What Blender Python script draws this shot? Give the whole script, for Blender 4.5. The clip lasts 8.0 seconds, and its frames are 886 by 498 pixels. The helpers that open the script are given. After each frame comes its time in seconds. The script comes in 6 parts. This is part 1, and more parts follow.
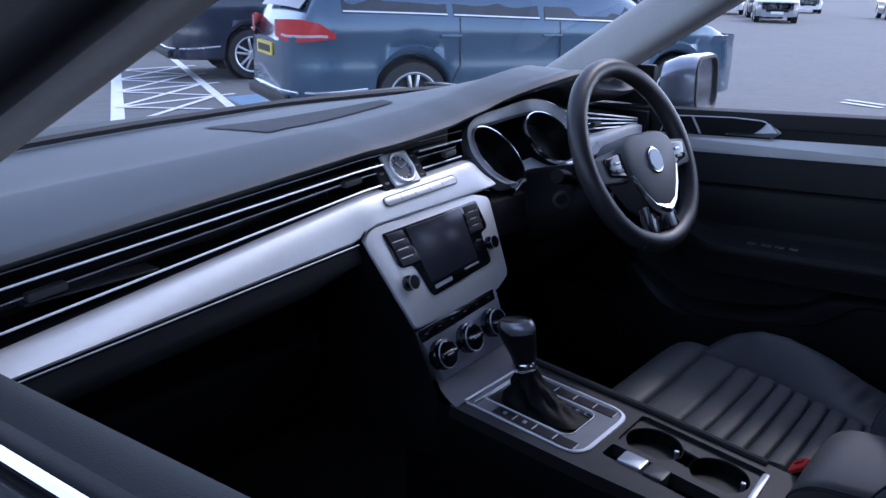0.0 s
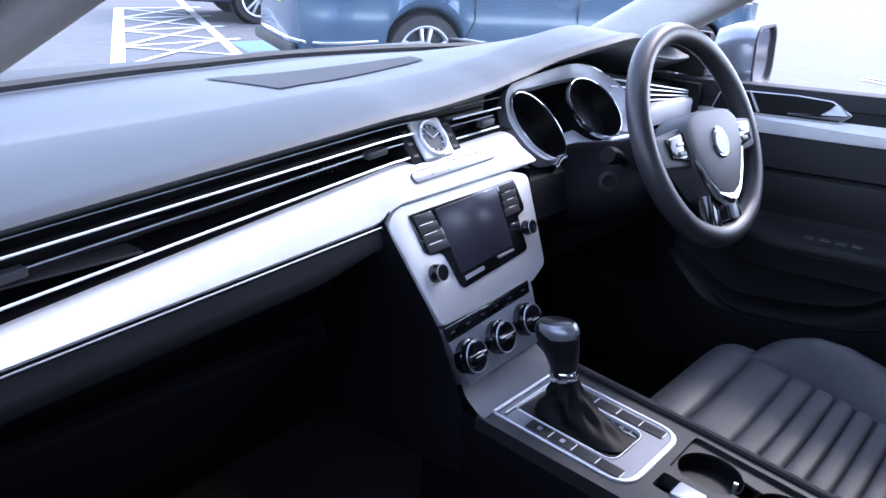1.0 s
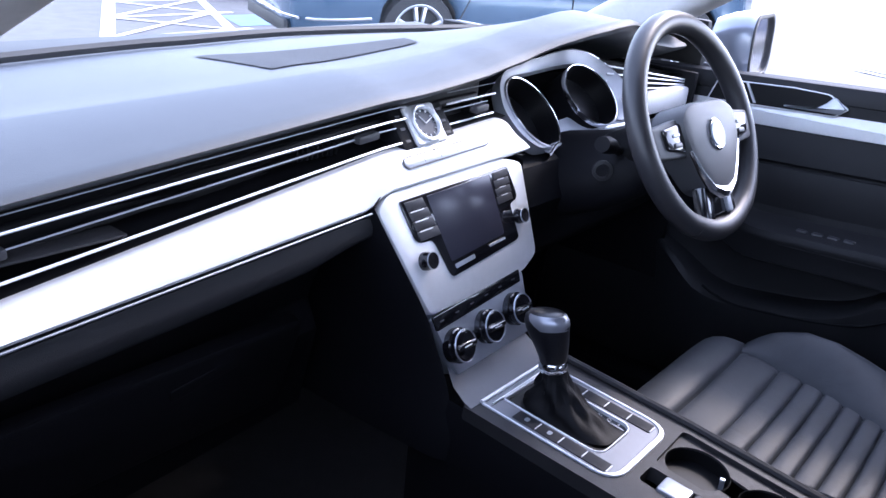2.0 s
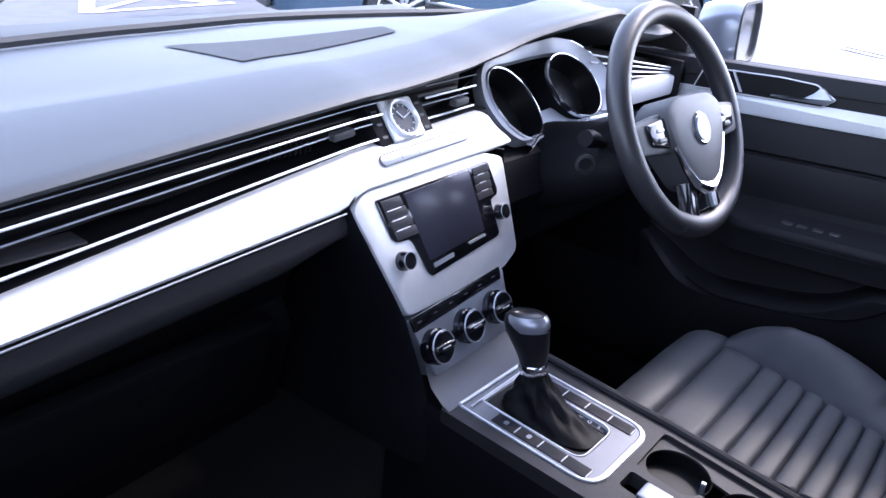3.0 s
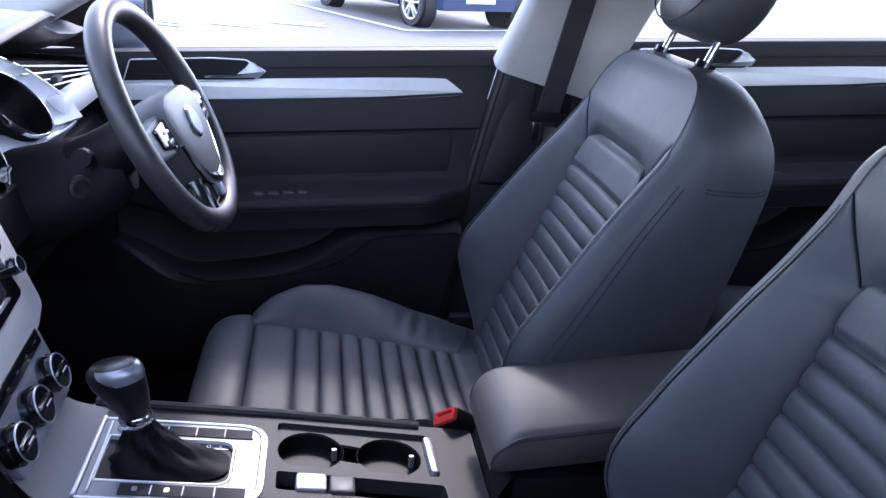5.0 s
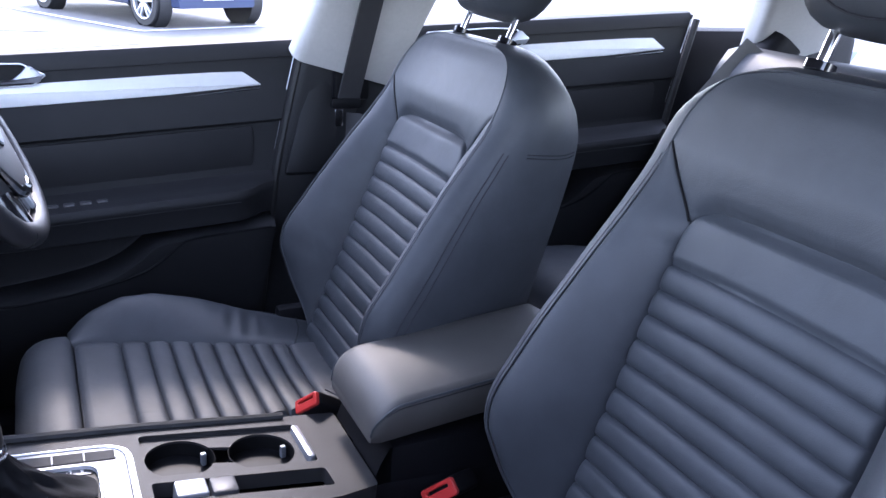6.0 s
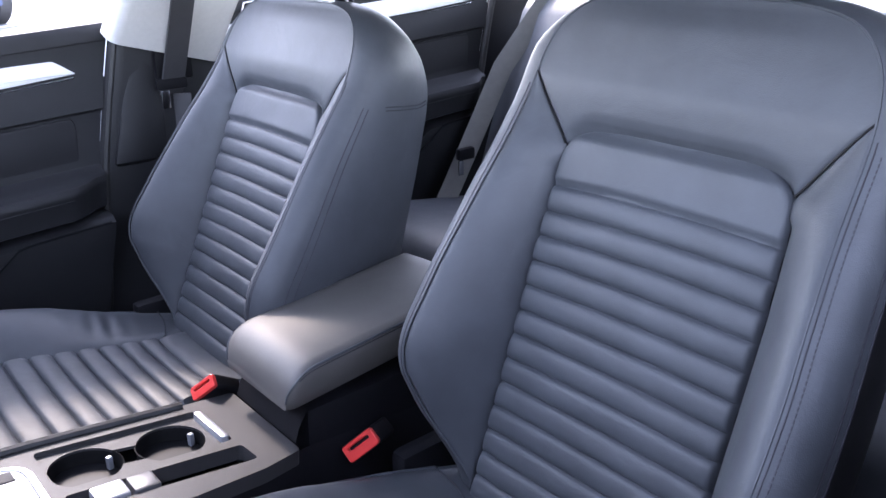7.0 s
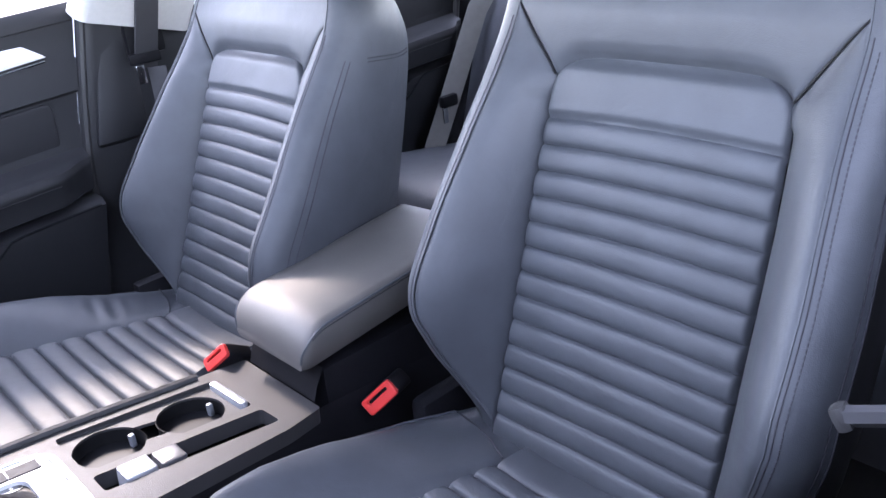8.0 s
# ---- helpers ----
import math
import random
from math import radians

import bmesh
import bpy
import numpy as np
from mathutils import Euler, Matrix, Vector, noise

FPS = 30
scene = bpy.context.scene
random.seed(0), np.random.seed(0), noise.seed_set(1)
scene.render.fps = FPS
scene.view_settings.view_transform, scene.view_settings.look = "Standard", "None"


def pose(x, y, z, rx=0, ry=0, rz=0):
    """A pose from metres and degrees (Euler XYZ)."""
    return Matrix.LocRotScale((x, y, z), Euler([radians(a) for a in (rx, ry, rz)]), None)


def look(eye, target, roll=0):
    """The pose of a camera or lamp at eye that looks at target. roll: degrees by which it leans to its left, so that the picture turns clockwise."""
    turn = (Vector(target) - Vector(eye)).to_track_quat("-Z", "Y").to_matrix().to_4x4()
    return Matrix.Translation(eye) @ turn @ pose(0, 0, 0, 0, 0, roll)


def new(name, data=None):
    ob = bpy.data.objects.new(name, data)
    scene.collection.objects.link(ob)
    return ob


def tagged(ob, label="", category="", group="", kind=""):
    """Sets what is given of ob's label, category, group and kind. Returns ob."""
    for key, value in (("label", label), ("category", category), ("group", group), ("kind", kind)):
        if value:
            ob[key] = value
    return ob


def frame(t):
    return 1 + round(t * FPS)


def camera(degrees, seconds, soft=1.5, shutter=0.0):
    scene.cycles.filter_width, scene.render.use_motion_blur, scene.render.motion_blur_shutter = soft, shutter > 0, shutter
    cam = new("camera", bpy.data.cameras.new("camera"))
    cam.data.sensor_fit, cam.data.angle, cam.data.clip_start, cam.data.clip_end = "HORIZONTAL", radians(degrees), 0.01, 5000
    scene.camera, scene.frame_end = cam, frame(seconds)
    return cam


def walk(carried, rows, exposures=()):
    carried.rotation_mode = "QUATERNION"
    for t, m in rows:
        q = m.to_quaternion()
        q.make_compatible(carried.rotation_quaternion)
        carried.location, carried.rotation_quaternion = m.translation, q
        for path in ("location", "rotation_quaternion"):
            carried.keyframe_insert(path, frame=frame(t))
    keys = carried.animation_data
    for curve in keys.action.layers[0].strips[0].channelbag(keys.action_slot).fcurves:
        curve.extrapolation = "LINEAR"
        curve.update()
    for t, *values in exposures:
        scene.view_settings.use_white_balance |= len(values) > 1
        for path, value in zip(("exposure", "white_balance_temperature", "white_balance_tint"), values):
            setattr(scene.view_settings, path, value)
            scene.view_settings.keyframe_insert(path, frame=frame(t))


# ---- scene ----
cam = camera(55.3, 8.0)

PATH = [
    (0, (-0.99, -0.549, 1.278), (0.523, 0.615, 0.68), 1.3),
    (0.5, (-0.902, -0.438, 1.262), (0.589, 0.733, 0.626), 2.2),
    (1, (-0.878, -0.402, 1.258), (0.615, 0.734, 0.565), 4.3),
    (1.5, (-0.873, -0.392, 1.255), (0.626, 0.718, 0.534), 5.6),
    (3, (-0.83, -0.372, 1.28), (0.674, 0.687, 0.494), 6.5),
    (3.5, (-0.812, -0.288, 1.278), (0.864, 0.476, 0.499), 7.1),
    (4, (-0.826, -0.235, 1.291), (0.996, 0.084, 0.532), 6.1),
    (4.5, (-0.836, -0.192, 1.284), (1.027, -0.201, 0.557), 5.1),
    (4.7, (-0.846, -0.167, 1.277), (1.018, -0.299, 0.565), 4.7),
    (5.8, (-0.864, -0.061, 1.261), (0.872, -0.777, 0.58), 3.3),
    (6, (-0.862, -0.026, 1.256), (0.824, -0.856, 0.58), 3.2),
    (6.5, (-0.853, 0.023, 1.243), (0.696, -1.037, 0.551), 1.9),
    (7, (-0.835, 0.07, 1.232), (0.592, -1.13, 0.508), -0.8),
    (7.5, (-0.828, 0.083, 1.221), (0.555, -1.137, 0.447), -4.1),
    (8, (-0.824, 0.08, 1.221), (0.559, -1.106, 0.396), -6.4),
]
EXPOSURES = [(0, 1.5, 5300, 20), (0.5, 2.55, 5500, 20), (1.0, 2.95, 5600, 20), (1.5, 3.15, 5650, 21), (3.0, 3.2, 5800, 22), (4.5, 2.97, 5650, 22), (6, 3.6, 5750, 21), (6.5, 3.7, 5800, 21), (7, 4.3, 6150, 22), (8, 4.75, 6250, 22)]
walk(cam, [(t, look(eye, target, roll)) for t, eye, target, roll in PATH], EXPOSURES)

# ---- light ----
world = bpy.data.worlds.new("sky")
scene.world = world
world.use_nodes = True
wn = world.node_tree.nodes
sky = wn.new("ShaderNodeTexSky")
sky.sky_type = "NISHITA"
sky.sun_disc = False
sky.sun_elevation, sky.sun_rotation = radians(41.7), radians(98.5)
sky.dust_density, sky.ozone_density = 0.8, 2.0
veil = wn.new("ShaderNodeHueSaturation")    # thin cloud takes most of the blue out
veil.inputs["Saturation"].default_value = 0.52
world.node_tree.links.new(sky.outputs[0], veil.inputs["Color"])
world.node_tree.links.new(veil.outputs[0], wn["Background"].inputs[0])
wn["Background"].inputs[1].default_value = 0.15
sun_data = bpy.data.lights.new("sun", "SUN")
sun_data.energy, sun_data.angle, sun_data.color = 0.30, radians(6), (1.0, 0.86, 0.68)
sun = new("sun", sun_data)
sun.matrix_world = look((10, -1.5, 9), (0, 0, 0))


# ---- materials ----
def mat(name, base, rough=0.5, metal=0.0, var=0.12, scale=60.0, bump=0.1, grain=900.0, coat=0.0, spec=0.5, spots=0.0, crease=0.0):
    """Two scales of variation: stains (scale) in colour and gloss, grain in relief."""
    m = bpy.data.materials.new(name)
    m.use_nodes = True
    nt = m.node_tree
    b = nt.nodes["Principled BSDF"]
    b.inputs["Metallic"].default_value = metal
    b.inputs["Coat Weight"].default_value = coat
    b.inputs["Coat Roughness"].default_value = 0.08
    b.inputs["Specular IOR Level"].default_value = spec
    tc = nt.nodes.new("ShaderNodeTexCoord")
    n1 = nt.nodes.new("ShaderNodeTexNoise")
    n1.inputs["Scale"].default_value = scale
    n1.inputs["Detail"].default_value = 5
    n2 = nt.nodes.new("ShaderNodeTexNoise")
    n2.inputs["Scale"].default_value = scale * 0.12
    n2.inputs["Detail"].default_value = 3
    add = nt.nodes.new("ShaderNodeMath")
    add.operation = "ADD"
    for n in (n1, n2):
        nt.links.new(tc.outputs["Object"], n.inputs["Vector"])
    nt.links.new(n1.outputs["Fac"], add.inputs[0])
    nt.links.new(n2.outputs["Fac"], add.inputs[1])
    ramp = nt.nodes.new("ShaderNodeMapRange")
    ramp.inputs[1].default_value, ramp.inputs[2].default_value = 0.6, 1.4
    nt.links.new(add.outputs[0], ramp.inputs[0])
    mix = nt.nodes.new("ShaderNodeMix")
    mix.data_type = "RGBA"
    mix.inputs[6].default_value = (*[c * (1 - var) for c in base], 1)
    mix.inputs[7].default_value = (*[min(1, c * (1 + var)) for c in base], 1)
    nt.links.new(ramp.outputs[0], mix.inputs[0])
    nt.links.new(mix.outputs[2], b.inputs["Base Color"])
    rr = nt.nodes.new("ShaderNodeMapRange")
    rr.inputs[3].default_value, rr.inputs[4].default_value = max(0.02, rough * 0.88), min(1, rough * 1.12)
    nt.links.new(n2.outputs["Fac"], rr.inputs[0])
    nt.links.new(rr.outputs[0], b.inputs["Roughness"])
    if bump:
        g = nt.nodes.new("ShaderNodeTexNoise" if not spots else "ShaderNodeTexVoronoi")
        g.inputs["Scale"].default_value = grain
        nt.links.new(tc.outputs["Object"], g.inputs["Vector"])
        bp = nt.nodes.new("ShaderNodeBump")
        bp.inputs["Strength"].default_value = bump
        bp.inputs["Distance"].default_value = 0.0006
        nt.links.new(g.outputs[0], bp.inputs["Height"])
        nt.links.new(bp.outputs[0], b.inputs["Normal"])
        if crease:
            w = nt.nodes.new("ShaderNodeTexNoise")
            w.inputs["Scale"].default_value, w.inputs["Detail"].default_value, w.inputs["Distortion"].default_value = 16.0, 4.0, 1.2
            nt.links.new(tc.outputs["Object"], w.inputs["Vector"])
            b2 = nt.nodes.new("ShaderNodeBump")
            b2.inputs["Strength"].default_value, b2.inputs["Distance"].default_value = crease, 0.006
            nt.links.new(w.outputs[0], b2.inputs["Height"])
            nt.links.new(b2.outputs[0], bp.inputs["Normal"])
    return m


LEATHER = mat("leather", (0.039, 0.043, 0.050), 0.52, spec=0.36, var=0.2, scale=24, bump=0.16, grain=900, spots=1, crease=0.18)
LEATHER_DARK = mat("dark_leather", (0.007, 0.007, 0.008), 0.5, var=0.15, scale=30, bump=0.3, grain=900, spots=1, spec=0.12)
# paler copy of the seat leather: sunlight on the armrest put into its colour
LEATHER_SUNLIT = mat("sunlit_armrest_leather", (0.070, 0.066, 0.062), 0.55, var=0.12, scale=30, bump=0.2, grain=900, spots=1, crease=0.05)
STITCH = mat("stitching", (0.012, 0.012, 0.018), 0.7, bump=0)
DASH = mat("dash_plastic", (0.036, 0.041, 0.047), 0.50, var=0.08, scale=20, bump=0.28, grain=1100, spots=1, spec=0.5)
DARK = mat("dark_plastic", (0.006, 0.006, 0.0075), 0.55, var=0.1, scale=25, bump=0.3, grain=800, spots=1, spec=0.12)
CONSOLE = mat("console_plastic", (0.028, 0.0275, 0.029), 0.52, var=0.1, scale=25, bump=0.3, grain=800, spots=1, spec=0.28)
BLACK = mat("piano_black", (0.006, 0.006, 0.008), 0.12, var=0.2, scale=15, bump=0, coat=0.5)
GRILLE = mat("vent_black", (0.004, 0.004, 0.005), 0.5, bump=0, spec=0.25)
DOORP = mat("door_plastic", (0.0145, 0.0150, 0.0170), 0.55, var=0.1, scale=25, bump=0.25, grain=800, spots=1, spec=0.25)
SILVER = mat("brushed_silver", (0.75, 0.752, 0.755), 0.42, metal=0.35, var=0.04, scale=90, bump=0.08, grain=1500)
SATIN = mat("satin_grey", (0.42, 0.44, 0.48), 0.38, metal=0.7, var=0.05, scale=60, bump=0.05, grain=1500)
BRIGHT = mat("bright_trim", (0.82, 0.83, 0.86), 0.32, metal=0.45, var=0.03, scale=40, bump=0)
CHROME = mat("chrome", (0.85, 0.86, 0.88), 0.12, metal=1.0, var=0.03, scale=40, bump=0)
BUTTON = mat("button_grey", (0.042, 0.042, 0.047), 0.45, bump=0.1)
MARK = mat("white_print", (0.7, 0.7, 0.72), 0.6, bump=0)
SCREEN = mat("screen_glass", (0.032, 0.032, 0.046), 0.24, var=0.1, scale=10, bump=0, spec=0.55)
DIAL = mat("dial_face", (0.006, 0.006, 0.007), 0.3, bump=0)
RED = mat("red_plastic", (0.55, 0.035, 0.03), 0.4, var=0.1, bump=0.05)
FABRIC = mat("headliner", (0.40, 0.395, 0.385), 0.9, var=0.06, scale=120, bump=0.4, grain=1200)
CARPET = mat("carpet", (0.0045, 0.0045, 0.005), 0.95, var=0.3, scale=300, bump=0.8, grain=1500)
RUBBER = mat("rubber", (0.012, 0.012, 0.013), 0.6, bump=0.1)
WEBBING = mat("belt_webbing", (0.022, 0.022, 0.025), 0.6, bump=0.5, grain=1500)
WEBBING_GREY = mat("grey_webbing", (0.09, 0.088, 0.084), 0.7, bump=0.5, grain=1500)
PAINT_OWN = mat("own_paint", (0.30, 0.33, 0.40), 0.3, metal=0.5, var=0.04, bump=0, coat=0.8)
PAINT_BLUE = mat("blue_paint", (0.060, 0.108, 0.165), 0.20, metal=0.35, var=0.10, scale=2.5, bump=0, coat=0.9)
PAINT_NAVY = mat("navy_paint", (0.015, 0.02, 0.04), 0.3, metal=0.2, var=0.05, scale=4, bump=0, coat=0.9)
PAINT_WHITE = mat("white_paint", (0.75, 0.76, 0.78), 0.3, var=0.03, scale=4, bump=0, coat=0.8)
PAINT_GREY = mat("grey_paint", (0.22, 0.24, 0.27), 0.3, metal=0.4, var=0.05, scale=4, bump=0, coat=0.8)
PAINT_BRIGHT = mat("bright_blue_paint", (0.02, 0.035, 0.09), 0.3, metal=0.2, var=0.05, scale=4, bump=0, coat=0.8)
CAR_GLASS = mat("car_glass", (0.015, 0.02, 0.025), 0.06, var=0.1, scale=3, bump=0, spec=0.8)
TAIL_RED = mat("tail_lamp", (0.5, 0.02, 0.02), 0.15, var=0.2, scale=20, bump=0, coat=0.6)
LAMP = mat("headlamp", (0.6, 0.62, 0.66), 0.15, metal=0.3, bump=0, coat=0.6)
ALLOY = mat("alloy", (0.6, 0.61, 0.64), 0.3, metal=0.8, var=0.06, bump=0)
PLATE = mat("number_plate", (0.75, 0.55, 0.08), 0.5, bump=0)
ASPHALT = mat("asphalt", (0.13, 0.127, 0.127), 0.85, var=0.22, scale=6, bump=0.8, grain=160)
LINE = mat("line_paint", (0.75, 0.75, 0.76), 0.7, var=0.12, scale=12, bump=0.3, grain=160)
BAY_BLUE = mat("bay_blue", (0.16, 0.26, 0.38), 0.7, var=0.2, scale=6, bump=0.3, grain=160)


def glass_pane():
    """Clear pane: lets light through, with a faint mirror."""
    m = bpy.data.materials.new("pane_glass")
    m.use_nodes = True
    nt = m.node_tree
    nt.nodes.remove(nt.nodes["Principled BSDF"])
    t, g, mix = (nt.nodes.new("ShaderNode" + k) for k in ("BsdfTransparent", "BsdfGlossy", "MixShader"))
    t.inputs[0].default_value = (0.93, 0.96, 0.97, 1)
    g.inputs["Roughness"].default_value = 0.02
    mix.inputs[0].default_value = 0.07
    nt.links.new(t.outputs[0], mix.inputs[1])
    nt.links.new(g.outputs[0], mix.inputs[2])
    nt.links.new(mix.outputs[0], nt.nodes["Material Output"].inputs[0])
    return m


PANE = glass_pane()


# ---- mesh helpers ----
def thing(name, at, label, category, group="", kind=""):
    ob = new(name)
    ob.location = at
    return tagged(ob, label, category, group, kind)


def root(ob):
    while ob.parent:
        ob = ob.parent
    return ob


def finish(bm, material, name, smooth=35):
    bmesh.ops.remove_doubles(bm, verts=bm.verts, dist=1e-5)
    bmesh.ops.recalc_face_normals(bm, faces=bm.faces)
    me = bpy.data.meshes.new(name)
    for f in bm.faces:
        f.smooth = True
    lim = radians(smooth)
    for e in bm.edges:
        e.smooth = not (len(e.link_faces) == 2 and e.calc_face_angle(0) > lim)
    bm.to_mesh(me)
    bm.free()
    me.materials.append(material)
    return me


def part(name, bm, material, parent, label="", smooth=35):
    """One mesh under a thing, given in world coordinates."""
    bm.transform(Matrix.Translation(-root(parent).location))
    ob = new(name, finish(bm, material, name, smooth))
    ob.parent = parent
    if label:
        ob["label"] = label
    return ob


def solo(name, bm, material, label, category, group="", kind="", smooth=35):
    ob = new(name, finish(bm, material, name, smooth))
    return tagged(ob, label, category, group, kind)


def sheet(rows, bm=None, loop=False, turn=False):
    """Quads over rows of points; loop closes each row, turn closes the rows."""
    bm = bm or bmesh.new()
    v = [[bm.verts.new(p) for p in r] for r in rows]
    n = len(v[0])
    for i in range(len(v) if turn else len(v) - 1):
        a, b = v[i], v[(i + 1) % len(v)]
        for k in range(n if loop else n - 1):
            bm.faces.new((a[k], a[(k + 1) % n], b[(k + 1) % n], b[k]))
    return bm


def cap(bm, pts):
    bm.faces.new([bm.verts.new(p) for p in pts])


def rrect(w, h, r, n=5, cx=0.0, cy=0.0):
    out = []
    for qx, qy, a0 in ((1, 1, 0), (-1, 1, 90), (-1, -1, 180), (1, -1, 270)):
        for i in range(n + 1):
            a = radians(a0 + 90 * i / n)
            out.append((cx + qx * (w / 2 - r) + r * math.cos(a), cy + qy * (h / 2 - r) + r * math.sin(a)))
    return out


def rounded(pts, r, n=4):
    """A polygon with its corners rounded by r (one number or one a corner)."""
    out = []
    m = len(pts)
    for i, p in enumerate(pts):
        rad = r[i] if isinstance(r, (list, tuple)) else r
        p = Vector(p)
        a, b = Vector(pts[i - 1]) - p, Vector(pts[(i + 1) % m]) - p
        d = min(rad, a.length * 0.45, b.length * 0.45)
        p0, p1 = p + a.normalized() * d, p + b.normalized() * d
        for k in range(n + 1):
            t = k / n
            q = p0 * (1 - t) ** 2 + p * 2 * t * (1 - t) + p1 * t * t
            out.append((q.x, q.y))
    return out


def inset(pts, d):
    """The outline moved inwards by d (counter-clockwise or not)."""
    area = sum(a[0] * b[1] - b[0] * a[1] for a, b in zip(pts, pts[1:] + pts[:1]))
    s = 1 if area > 0 else -1
    out = []
    for i, p in enumerate(pts):
        a, b = Vector(pts[i - 1]), Vector(pts[(i + 1) % len(pts)])
        t = (b - a).normalized()
        out.append((p[0] - t.y * d * s, p[1] + t.x * d * s))
    return out


def slab(pts, h0, h1, m, bevel=0.0, bm=None):
    """An outline in m's xy plane, from height h0 to h1 along m's z, its top edge rounded."""
    bm = bm or bmesh.new()
    rings = [[(*p, h0) for p in pts]]
    if bevel:
        rings += [[(*p, h1 - bevel) for p in pts], [(*p, h1 - bevel * 0.3) for p in inset(pts, bevel * 0.3)], [(*p, h1) for p in inset(pts, bevel)]]
    else:
        rings += [[(*p, h1) for p in pts]]
    rows = [[m @ Vector(p) for p in r] for r in rings]
    v = [[bm.verts.new(p) for p in r] for r in rows]
    n = len(pts)
    for a, b in zip(v, v[1:]):
        for k in range(n):
            bm.faces.new((a[k], a[(k + 1) % n], b[(k + 1) % n], b[k]))
    bm.faces.new(v[0][::-1])
    bm.faces.new(v[-1])
    return bm


def ring(outer, inner, h0, h1, m, bevel=0.0, bm=None):
    """A frame between two outlines of as many points."""
    bm = bm or bmesh.new()
    rows = [[(*p, h0) for p in outer], [(*p, h1 - bevel) for p in outer], [(*p, h1) for p in inset(outer, bevel)],
            [(*p, h1) for p in inset(inner, -bevel)], [(*p, h1 - bevel) for p in inner], [(*p, h0) for p in inner]]
    if not bevel:
        rows = [rows[0], [(*p, h1) for p in outer], [(*p, h1) for p in inner], rows[5]]
    return sheet([[m @ Vector(p) for p in r] for r in rows], bm, loop=True, turn=True)


def box(c, s, bevel=0.0, m=None, bm=None, seg=2):
    b = bmesh.new()
    bmesh.ops.create_cube(b, size=1)
    bmesh.ops.scale(b, vec=s, verts=b.verts)
    if bevel:
        bmesh.ops.bevel(b, geom=b.edges[:], offset=bevel, segments=seg, affect="EDGES", profile=0.6)
    b.transform((m or Matrix.Identity(4)) @ Matrix.Translation(c))
    if bm is None:
        return b
    merge(bm, b)
    return bm


def merge(bm, other):
    me = bpy.data.meshes.new("tmp")
    other.to_mesh(me)
    other.free()
    bm.from_mesh(me)
    bpy.data.meshes.remove(me)


def tube(path, r, seg=8, bm=None, closed=False, flat=1.0):
    """A round bar along a path; r one number or one a point."""
    bm = bm or bmesh.new()
    pts = [Vector(p) for p in path]
    n = len(pts)
    rows, ref = [], None
    for i, p in enumerate(pts):
        a = pts[i - 1] if i or closed else pts[0]
        b = pts[(i + 1) % n] if i < n - 1 or closed else pts[-1]
        t = (b - a).normalized()
        if ref is None:
            ref = t.orthogonal().normalized()
        ref = (ref - t * ref.dot(t)).normalized()
        side = t.cross(ref)
        rad = r[i] if isinstance(r, (list, tuple)) else r
        rows.append([p + (ref * math.cos(2 * math.pi * k / seg) + side * flat * math.sin(2 * math.pi * k / seg)) * rad for k in range(seg)])
    sheet(rows, bm, loop=True, turn=closed)
    if not closed:
        cap(bm, rows[0]), cap(bm, rows[-1])
    return bm


def hole_plate(outer, holes, h0, h1, m, bm=None):
    """A plate with openings: its top face is filled between the outlines, each outline has a wall."""
    bm = bm or bmesh.new()
    edges = []
    for pts in [outer, *holes]:
        v = [bm.verts.new(m @ Vector((*p, h1))) for p in pts]
        w = [bm.verts.new(m @ Vector((*p, h0))) for p in pts]
        for k in range(len(v)):
            n = (k + 1) % len(v)
            edges.append(bm.edges.new((v[k], v[n])))
            bm.faces.new((v[k], v[n], w[n], w[k]))
    bmesh.ops.triangle_fill(bm, use_beauty=True, use_dissolve=False, edges=edges)
    return bm


def lathe(profile, m, seg=32, bm=None, caps=True):
    """Turned about m's z: profile of (radius, height)."""
    bm = bm or bmesh.new()
    rows = [[m @ Vector((r * math.cos(2 * math.pi * k / seg), r * math.sin(2 * math.pi * k / seg), h)) for k in range(seg)] for r, h in profile]
    sheet(rows, bm, loop=True)
    if caps:
        cap(bm, rows[0]), cap(bm, rows[-1])
    return bm


def axes(o, x, y):
    """A frame at o with the given x and y directions."""
    x, y = Vector(x).normalized(), Vector(y)
    z = x.cross(y).normalized()
    y = z.cross(x)
    return Matrix(((x.x, y.x, z.x, o[0]), (x.y, y.y, z.y, o[1]), (x.z, y.z, z.z, o[2]), (0, 0, 0, 1)))


def lerp(a, b, t):
    return a + (b - a) * t


def interp(x, xs, ys):
    return float(np.interp(x, xs, ys))


def curve(x, xs, ys):
    """Like interp, but rounded through the given values without overshoot."""
    if x <= xs[0] or x >= xs[-1]:
        return interp(x, xs, ys)
    i = max(k for k in range(len(xs) - 1) if xs[k] <= x)
    d = [(ys[k + 1] - ys[k]) / (xs[k + 1] - xs[k]) for k in range(len(xs) - 1)]
    m = [d[0], *[0.0 if a * b <= 0 else 2 * a * b / (a + b) for a, b in zip(d, d[1:])], d[-1]]
    h = xs[i + 1] - xs[i]
    t = (x - xs[i]) / h
    return ys[i] * (1 + 2 * t) * (1 - t) ** 2 + h * m[i] * t * (1 - t) ** 2 + ys[i + 1] * t * t * (3 - 2 * t) + h * m[i + 1] * t * t * (t - 1)


def smooth(t):
    t = max(0.0, min(1.0, t))
    return t * t * (3 - 2 * t)


# ---- ground ----
def polygon(pts, z, bm=None):
    bm = bm or bmesh.new()
    bm.faces.new([bm.verts.new((*p, z)) for p in pts])
    return bm


